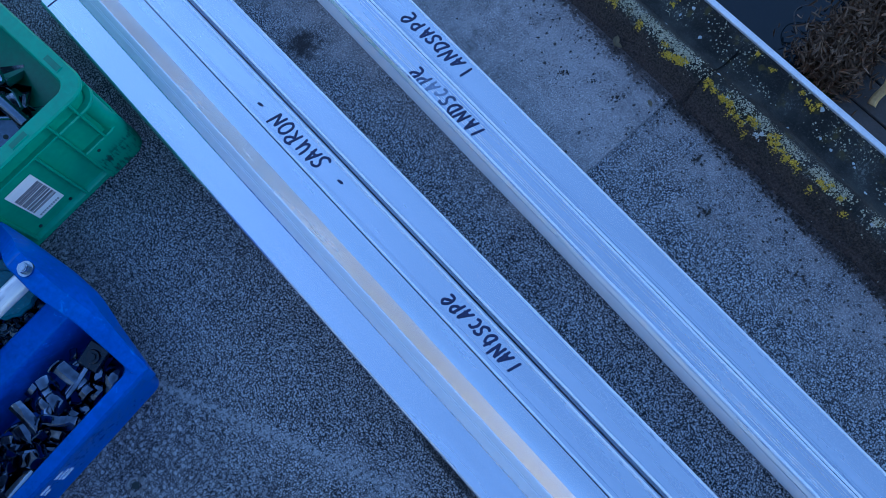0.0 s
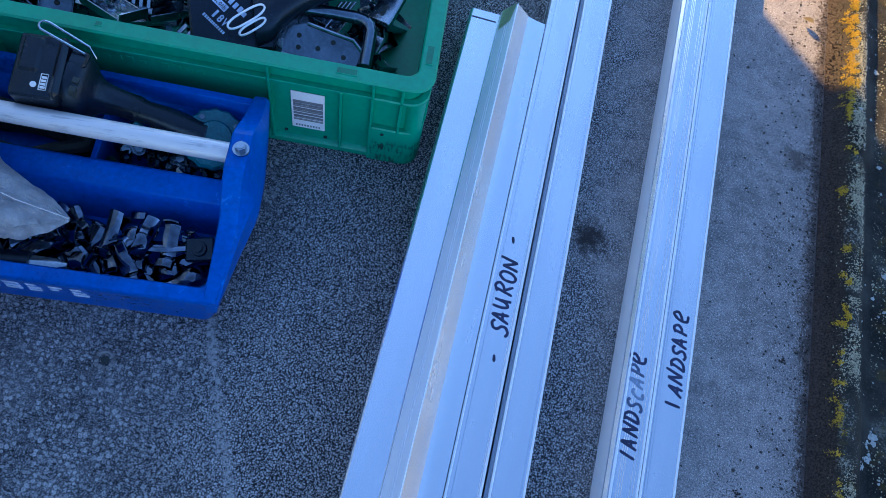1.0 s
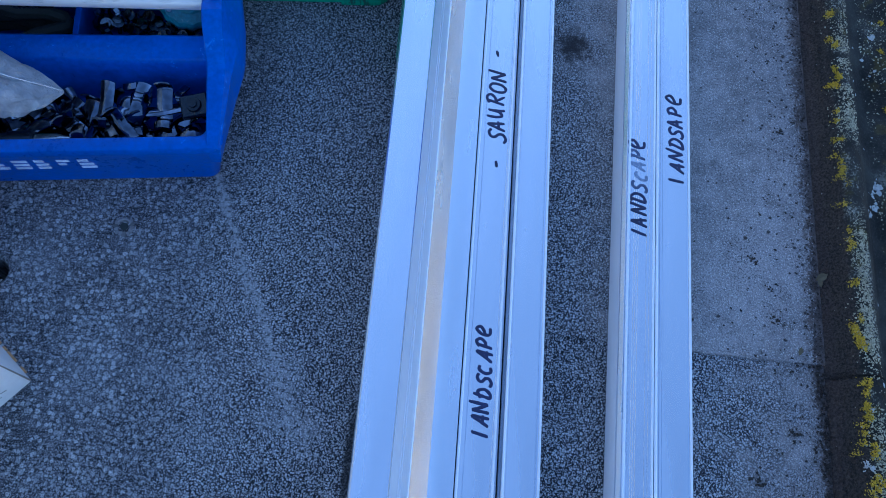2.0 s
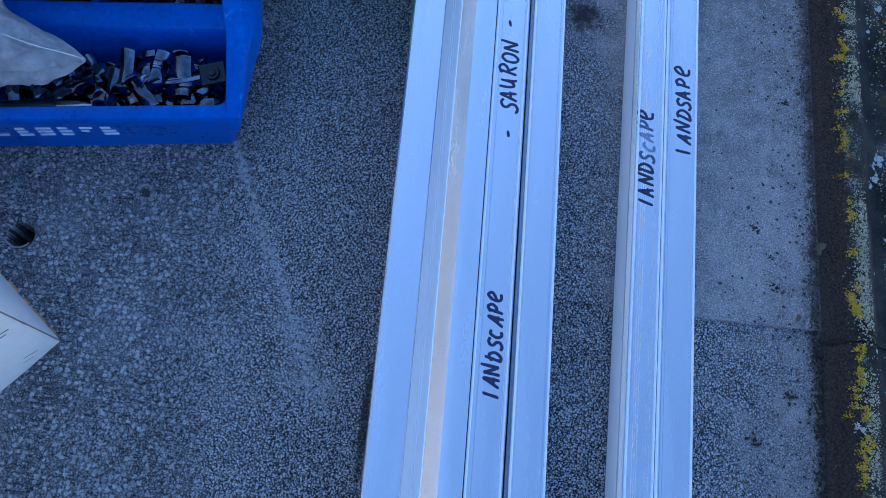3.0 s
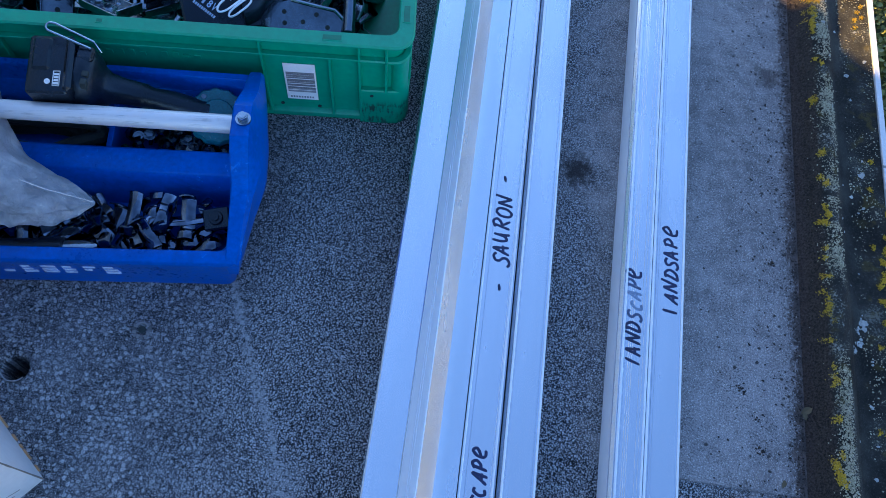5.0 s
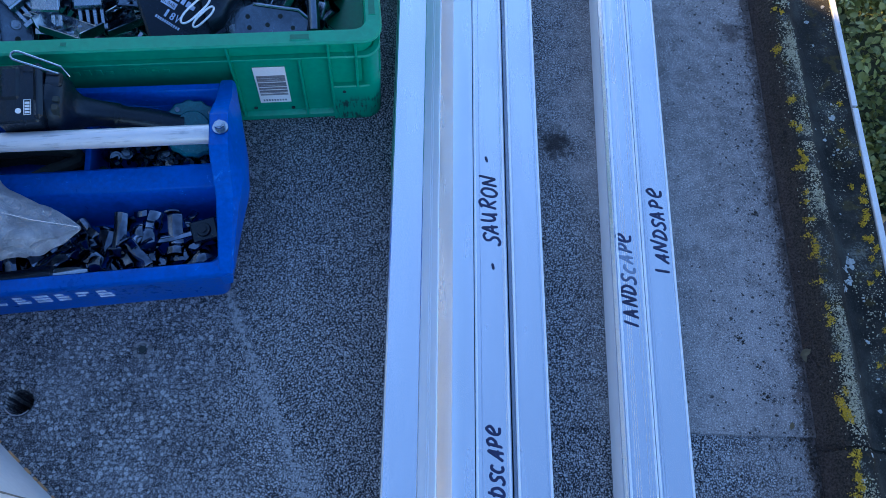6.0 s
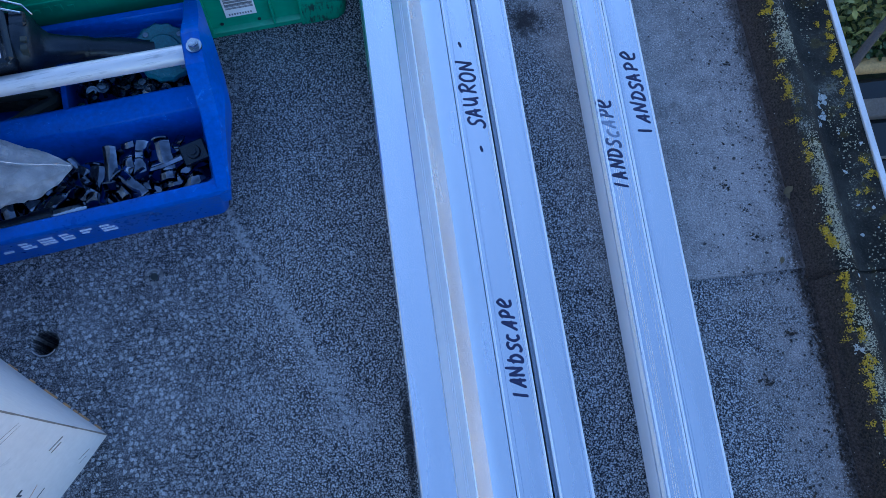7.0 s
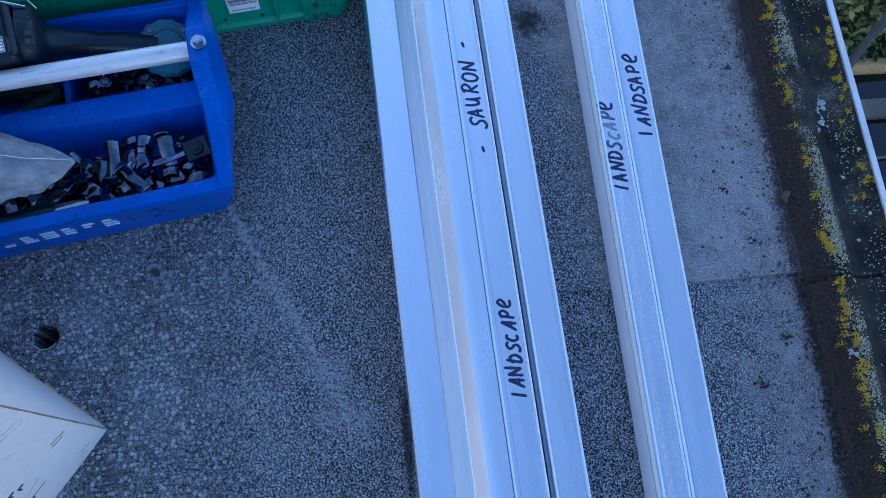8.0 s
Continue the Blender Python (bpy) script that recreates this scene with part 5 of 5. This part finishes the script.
def scatter_lichen():
    rng = random.Random(31)
    yellow, grey, pale = [], [], []

    def clump(x, y, n, sx, sy, lo, hi):
        """A compact crust: several lobes, each a tight heap of flakes."""
        for _ in range(max(2, n // 14)):
            cx, cy = rng.gauss(x, sx), rng.gauss(y, sy)
            for _ in range(36):
                yellow.append((min(hi, max(lo, rng.gauss(cx, 0.0015))), rng.gauss(cy, 0.0019)))

    # clumps from y 0.455 on are thickened to brighten the sunlit stretch
    for y, spread, n in ((0.262, 0.009, 42), (0.225, 0.006, 48), (0.178, 0.009, 100), (0.130, 0.004, 30), (0.098, 0.004, 24), (0.063, 0.010, 130), (0.022, 0.004, 18), (-0.022, 0.007, 56), (-0.062, 0.004, 24),
                         (-0.120, 0.009, 170), (-0.178, 0.007, 60), (-0.196, 0.007, 90), (-0.222, 0.007, 90), (-0.262, 0.007, 80), (-0.290, 0.010, 110), (-0.34, 0.015, 110), (0.34, 0.008, 44), (0.40, 0.005, 20),
                         (0.455, 0.008, 110), (0.485, 0.010, 150), (0.52, 0.016, 330), (0.58, 0.025, 400), (0.66, 0.04, 460), (0.8, 0.07, 340)):
        clump(0.3735, y, n, 0.0034, spread, 0.362, 0.392)
    for y, n in ((0.25, 12), (0.15, 34), (0.125, 50), (0.10, 34), (0.07, 28), (0.045, 30), (-0.05, 50), (-0.21, 20), (-0.27, 30), (0.5, 40), (0.6, 50), (0.7, 60)):
        clump(0.4475, y, 2 * n, 0.0050, 0.014, 0.428, 0.4558)
    while len(grey) < 17000:
        y = rng.uniform(-0.75, 1.25)
        if noise.noise((y * 14, 2.0, 0)) + 0.6 * noise.noise((y * 45, 4.0, 0)) + 0.5 * noise.noise((y * 90, 9.0, 0)) + rng.uniform(-0.36, 0.36) > -0.04:
            grey.append((min(0.398, max(0.367, rng.gauss(0.3835, 0.0062))), y))
    for _ in range(6000):
        y, x = rng.uniform(-0.75, 1.25), rng.uniform(0.418, 0.456)
        if noise.noise((y * 22, x * 40, 7.0)) + rng.uniform(-0.22, 0.22) > 0.0:
            grey.append((x, y))
    for _ in range(110):
        pale.append((rng.uniform(0.372, 0.45), rng.uniform(-0.6, 1.1)))
    for x, y in ((0.409, 0.046), (0.412, 0.03), (0.404, 0.02), (0.418, 0.058), (0.416, 0.052), (0.366, -0.246), (0.43, 0.25), (0.42, 0.40), (0.415, 0.55)):
        pale += [(x + 0.004 + rng.gauss(0, 0.0018), y + rng.gauss(0, 0.0022)) for _ in range(12)]
    flakes("yellow_lichen", yellow, crust("yellow_lichen", (0.30, 0.19, 0.012), (0.80, 0.56, 0.05)), "crusty yellow lichen growing on the roof kerb", (0.0004, 0.0012), 0.0008, 0.9)
    flakes("grey_lichen", grey, crust("grey_lichen", (0.22, 0.205, 0.125), (0.60, 0.575, 0.44)), "crusty grey-green lichen along the roof kerb", (0.0003, 0.0013), 0.0005, 0.5)
    flakes("pale_lichen", pale, crust("pale_lichen", (0.28, 0.30, 0.29), (0.48, 0.50, 0.49)), "pale round lichen spots on black kerb felt", (0.0010, 0.0030), 0.0006, 0.15)


scatter_lichen()


def scatter_grit():
    rng = random.Random(41)
    dark, soil, light = [], [], []
    while len(dark) < 1500:
        x = 0.352 - abs(rng.gauss(0, 0.05))
        if x > 0.205:
            dark.append((x, rng.uniform(-0.6, 1.2)))
    for x, y in ((0.321, 0.117), (0.305, -0.103), (0.318, -0.218), (0.282, -0.265), (0.285, -0.04), (0.30, -0.07)):
        dark += [(x + rng.gauss(0, 0.003), y + rng.gauss(0, 0.003)) for _ in range(22)]
    for _ in range(9000):
        soil.append((min(0.366, rng.gauss(0.355, 0.007)), rng.uniform(-0.75, 1.25)))
    for _ in range(130):
        light.append((rng.uniform(0.29, 0.365), rng.uniform(-0.6, 1.1)))
    crumbs = []
    while len(crumbs) < 4500:
        x, y = rng.uniform(-0.66, -0.115), rng.uniform(-0.5, 0.16)
        if math.hypot(x - HOLE[0], y - HOLE[1]) < 0.018 or math.hypot(x + 0.363, y + 0.081) < 0.011:
            continue
        if 1.2 * noise.noise((x * 9, y * 16, 3)) + 0.5 * noise.noise((x * 40, y * 40, 8)) + rng.uniform(-0.5, 0.5) > 0.25 * (x + 0.4) + max(0.0, y + 0.02) * 3 + 0.02:
            crumbs.append((x, y))
    flakes("felt_crumbs", crumbs, crust("felt_crumb_pale", (0.10, 0.105, 0.115), (0.56, 0.585, 0.63)), "pale mineral crumbs standing on the weathered felt", (0.0005, 0.0017), 0.0002, 0.5)
    flakes("roof_grit", dark, crust("dark_grit", (0.012, 0.011, 0.010), (0.05, 0.042, 0.036)), "dark grit and moss crumbs on the felt", (0.0004, 0.0020), 0.0002, 0.8)
    flakes("gutter_soil", soil, crust("gutter_soil", (0.008, 0.006, 0.006), (0.060, 0.046, 0.039)), "black damp soil and moss along the kerb", (0.0005, 0.0020), -0.0003, 0.9)
    flakes("pale_grit", light, crust("pale_grit", (0.2, 0.18, 0.15), (0.45, 0.42, 0.38)), "pale stone crumbs by the kerb", (0.0006, 0.0013), 0.0008, 0.9)


scatter_grit()


def dry_leaf(x, y, turn, size):
    bm = bmesh.new()
    rings = []
    for k in range(9):
        s = k / 8
        w = size * 0.32 * math.sin(math.pi * min(1, s * 0.95 + 0.03))
        z = 0.004 + size * 0.35 * s * s
        rings.append([(size * (s - 0.5), -w, z + w * 0.7), (size * (s - 0.5), 0, z), (size * (s - 0.5), w, z + w * 0.7), (size * (s - 0.5), 0, z + 0.0008)])
    loops(bm, rings)
    return single("dry_leaf", bm, crust("dry_leaf", (0.07, 0.055, 0.03), (0.15, 0.12, 0.07)), "curled dry brown leaf in the dirt by the kerb", "leaf", pose(x, y, 0.004, 0, 0, turn), "leaves by the kerb")


dry_leaf(0.352, -0.056, 30, 0.012)
dry_leaf(0.350, -0.062, 120, 0.009)
dry_leaf(0.325, -0.137, 80, 0.008)
dry_leaf(0.322, 0.605, -40, 0.016)


def roof_fixing():
    ob = thing("roof_fixing", "rusted old fixing head sunk in the felt", "fixing", pose(-0.363, -0.081, 0.0))
    bm = bmesh.new()
    for k in range(14):
        a = 2 * math.pi * k / 14
        r = 0.0085 * (1 + 0.25 * noise.noise((math.cos(a) * 2, math.sin(a) * 2, 4)))
        box(bm, (-0.0022, -0.0016, -0.001), (0.0022, 0.0016, 0.0014 + 0.001 * noise.noise((k, 2, 2))), 0.0006, pose(r * math.cos(a), r * math.sin(a), 0, 0, 0, math.degrees(a)))
    part("rim", bm, crust("felt_crumb", (0.08, 0.08, 0.085), (0.3, 0.3, 0.31)), ob)
    # black disc stands for the shade of a hollow
    part("head", rod(bmesh.new(), (0, 0, -0.002), (0, 0, 0.0010), 0.0048, 0.0038, 14), SHADE_BLACK, ob)
    return ob


roof_fixing()


def burr(points, label):
    """A pale raised burr of felt round an old hole."""
    bm = bmesh.new()
    tube(bm, points, 0.0009, 7)
    for v in bm.verts:
        v.co += Vector((noise.noise(v.co * 400), noise.noise(v.co * 400 + Vector((3, 0, 0))), 0)) * 0.0008
    return single("felt_burr", bm, crust("felt_burr", (0.2, 0.2, 0.21), (0.45, 0.45, 0.47)), label, "felt burr")


burr([(HOLE[0] + 0.0142 * math.cos(radians(a)), HOLE[1] + 0.0142 * math.sin(radians(a)), 0.0012) for a in range(215, 335, 10)], "pale felt burr along the rim of the drilled hole")
burr([(-0.363 + 0.0075 * math.cos(radians(a)), -0.081 + 0.0075 * math.sin(radians(a)), 0.0018) for a in range(30, 160, 12)], "pale curled felt burr over the old fixing")

# ---- the garden below ----
GROUND = -2.3


def ground_material():
    m = Mat("garden_ground", 0.95)
    p = m.place()
    a, b = m.noise(p, 0.8, 4), m.noise(p, 22, 5)
    m.colour(m.mix(m.ramp(m.math("ADD", m.math("MULTIPLY", a, 0.6), m.math("MULTIPLY", b, 0.4)), 0.38, 0.62), (0.035, 0.03, 0.018), (0.06, 0.085, 0.03)))
    m.bump(b, 0.8, 0.03)
    return m.m


bm = bmesh.new()
bmesh.ops.create_grid(bm, x_segments=40, y_segments=40, size=400)
bmesh.ops.translate(bm, vec=(0, 0, GROUND - 0.03), verts=bm.verts)
tagged(new("ground", link_mesh("ground", bm, ground_material())), "garden ground with grass and bare soil", "ground", kind="structure")

water = Mat("pond_water", 0.06)
wv = water.place()
water.colour(water.mix(water.noise(wv, 5), (0.004, 0.007, 0.010), (0.012, 0.018, 0.020))).bump(water.noise(wv, 18, 2), 0.05, 0.01)
bm = bmesh.new()
box(bm, (0.9, 0.02, GROUND - 0.2), (4.2, 1.24, GROUND - 0.012))
tagged(new("water", link_mesh("water", bm, water.m)), "still dark garden pond water", "pond", kind="structure")

WOOD = plain("grey_wood", (0.16, 0.14, 0.115), 0.8, 0, 0.35, 14, 0.5, distance=0.003)
# warm sunlight put into the wood colour of log and stake
WOOD_SUNLIT = plain("sunlit_wood", (0.5, 0.33, 0.13), 0.7, 0, 0.35, 14, 0.5, distance=0.003)
DECK = plain("dark_decking", (0.055, 0.05, 0.045), 0.75, 0, 0.35, 14, 0.5, distance=0.003)
BARK = plain("bark", (0.10, 0.085, 0.075), 0.9, 0, 0.35, 20, 0.6, distance=0.004)


def log(name, label, category, a, b, r, material, wob=0.15, seed=0.0):
    a, b = Vector(a), Vector(b)
    bm = bmesh.new()
    rings = []
    turn = (b - a).to_track_quat("Z", "Y").to_matrix()
    for i in range(15):
        c = a.lerp(b, i / 14) + turn @ Vector((r * 0.5 * noise.noise((i * 0.4, seed, 1)), r * 0.5 * noise.noise((i * 0.4, seed, 6)), 0))
        rings.append([c + turn @ Vector((math.cos(t), math.sin(t), 0)) * r * (1 + wob * noise.noise((i * 0.5, math.cos(t) + seed, math.sin(t)))) for t in (2 * math.pi * k / 14 for k in range(14))])
    loops(bm, rings)
    return single(name, bm, material, label, category)


log("log", "log edging the garden pond, sunlight put into its colour", "log", (1.2, 1.275, GROUND + 0.02), (4.0, 1.30, GROUND + 0.03), 0.035, WOOD_SUNLIT, seed=2.0)
log("branch", "bare brown branch over the hedge leaves", "branch", (1.80, 1.08, GROUND + 0.13), (2.75, 1.98, GROUND + 0.42), 0.019, BARK, seed=5.0)
log("stick", "wooden stake beside the deck, sunlight put into its yellow", "stake", (2.02, -0.26, GROUND + 0.05), (2.30, -0.20, GROUND + 0.20), 0.018, WOOD_SUNLIT, seed=7.0)
bm = bmesh.new()
box(bm, (1.1, 1.035, GROUND - 0.01), (3.8, 1.125, GROUND + 0.03), 0.006)
single("plank", bm, WOOD, "grey weathered plank lying across the pond", "plank")
bm = bmesh.new()
box(bm, (1.1, 0.845, GROUND - 0.008), (3.8, 0.857, GROUND + 0.004), 0.002)
single("batten", bm, WOOD, "thin grey batten over the pond water", "batten")

deck = tagged(new("deck"), "dark weathered timber garden deck", "deck", kind="structure")
first_board = None
for k in range(16):
    if first_board is None:
        bm = bmesh.new()
        box(bm, (-0.062, -1.5, -0.015), (0.062, 1.5, 0.015), 0.004)
        first_board = smooth(link_mesh("board", bm, DECK))
    board = new("board", first_board)
    board.matrix_world = pose(1.15 + 0.131 * k, -1.63, GROUND + 0.01)
    board.parent = deck


def leaf_stuff(name, label, category, count, spot, size, material, seed, tilt=0.7, wide=1.0):
    rng = random.Random(seed)
    verts, faces = [], []
    for _ in range(count):
        p = Vector(spot(rng))
        r = rng.uniform(*size)
        turn = Euler((rng.gauss(0, tilt), rng.gauss(0, tilt), rng.uniform(0, 6.28))).to_matrix()
        s = len(verts)
        for x, y, z in ((-1, 0, 0), (-0.5, -0.6, 0.14), (0.35, -0.58, 0.12), (1, 0, -0.1), (0.35, 0.58, 0.12), (-0.5, 0.6, 0.14), (-0.3, 0, -0.05), (0.35, 0, -0.05)):
            verts.append(p + turn @ (Vector((x, y * wide, z)) * r))
        faces += [(s, s + 1, s + 6), (s + 1, s + 2, s + 7, s + 6), (s + 2, s + 3, s + 7), (s + 3, s + 4, s + 7), (s + 4, s + 5, s + 6, s + 7), (s + 5, s, s + 6)]
    me = bpy.data.meshes.new(name)
    me.from_pydata([tuple(v) for v in verts], [], faces)
    me.materials.append(material)
    return tagged(new(name, smooth(me, 60)), label, category, kind="stuff")


def leafy(name, a, b, rough=0.45):
    m = Mat(name, rough)
    m.colour(m.mix(m.math("ADD", m.math("MULTIPLY", m.island(), 0.8), m.math("MULTIPLY", m.noise(m.place(), 60, 3), 0.2)), a, b))
    m.bump(m.noise(m.place(), 120, 3), 0.3, 0.002)
    return m.m


def hedge_spot(rng):
    y = rng.uniform(1.34, 3.2)
    x = rng.uniform(1.3, 4.2)
    return x, y, GROUND + 0.02 + 0.28 * max(0, 0.5 + noise.noise((x * 2.2, y * 2.2, 0))) * min(1, (y - 1.3) * 3) + rng.uniform(-0.04, 0.03)


leaf_stuff("hedge_leaves", "dull green broad leaves of low garden shrubs", "shrub leaves", 16000, hedge_spot, (0.012, 0.025), leafy("shrub_leaf", (0.060, 0.085, 0.018), (0.42, 0.43, 0.12)), 51)
leaf_stuff("ground_ivy", "small dark green ground cover by the pond", "ground cover", 3600, lambda g: (g.uniform(1.4, 4.0), g.uniform(1.29, 1.62), GROUND + g.uniform(0.0, 0.10)), (0.008, 0.016), leafy("ivy_leaf", (0.016, 0.05, 0.012), (0.05, 0.11, 0.03)), 52)
leaf_stuff("dead_fern", "heap of dry brown fern fronds by the pond", "dead fern", 16000,
           lambda g: (g.uniform(1.95, 3.6), g.gauss(-0.02, 0.07), GROUND + 0.02 + abs(g.gauss(0, 0.07))), (0.010, 0.034), leafy("dead_fern", (0.06, 0.034, 0.018), (0.30, 0.19, 0.115), 0.9), 53, 1.0, 0.28)
leaf_stuff("bank_litter", "dark leaf litter on the garden bank", "leaf litter", 2600, lambda g: (g.uniform(1.2, 4.5), g.uniform(2.9, 4.8), GROUND + g.uniform(-0.02, 0.06)), (0.012, 0.035), leafy("litter", (0.012, 0.010, 0.008), (0.05, 0.042, 0.028), 0.9), 54)


def pond_ring(x, y, r, tilt):
    bm = bmesh.new()
    pts = [(r * math.cos(a), r * math.sin(a), 0.004 * math.sin(3 * a)) for a in (2 * math.pi * k / 24 * 0.9 for k in range(25))]
    tube(bm, pts, 0.0022, 6)
    return single("pond_reed", bm, BARK, "curled dry reed hanging over the pond", "reed", pose(x, y, GROUND + 0.05, tilt, tilt / 2, 0), "reeds over the pond")


pond_ring(2.13, 0.17, 0.07, 12)
pond_ring(2.08, 0.09, 0.05, 30)
pond_ring(2.20, 0.12, 0.06, -25)


def reflection_backdrop():
    """Unseen backdrop for the ridge's warm reflection: an uneven wall of clumped leaves."""
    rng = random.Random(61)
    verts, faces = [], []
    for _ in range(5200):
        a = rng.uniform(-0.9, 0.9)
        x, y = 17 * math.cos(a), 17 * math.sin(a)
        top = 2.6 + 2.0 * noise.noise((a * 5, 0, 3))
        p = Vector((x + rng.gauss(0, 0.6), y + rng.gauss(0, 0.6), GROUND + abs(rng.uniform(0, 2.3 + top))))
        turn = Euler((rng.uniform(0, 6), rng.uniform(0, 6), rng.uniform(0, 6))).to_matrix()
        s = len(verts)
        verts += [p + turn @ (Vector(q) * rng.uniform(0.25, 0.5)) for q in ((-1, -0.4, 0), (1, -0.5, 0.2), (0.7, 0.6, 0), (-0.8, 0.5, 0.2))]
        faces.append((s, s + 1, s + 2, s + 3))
    me = bpy.data.meshes.new("backdrop_leaves")
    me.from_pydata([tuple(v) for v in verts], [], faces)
    # leaf colour raised past real foliage so the reflection looks sunlit
    me.materials.append(leafy("bright_backdrop_leaf", (0.36, 0.37, 0.34), (0.66, 0.67, 0.63), 0.9))
    return tagged(new("backdrop_leaves", me), "unseen over-bright leaf backdrop added for the ridge's warm reflection", "trees", kind="stuff")


reflection_backdrop()


# ---- black coil added for the shade in the tray's rear compartment ----
def shade_coil():
    bm = bmesh.new()
    pts = []
    for k in range(150):
        t = k / 149
        a = t * 2 * math.pi * 5
        pts.append((-0.250 + (0.088 + 0.008 * math.sin(k * 0.9)) * math.cos(a), 0.160 + (0.026 + 0.004 * math.sin(k * 0.7)) * math.sin(a), 0.014 + 0.034 * t + 0.004 * math.sin(k * 1.3)))
    tube(bm, pts, 0.0075, 8)
    return single("cable", bm, SHADE_BLACK, "black coil added to darken the tray's rear compartment", "cable", TRAY)


shade_coil()
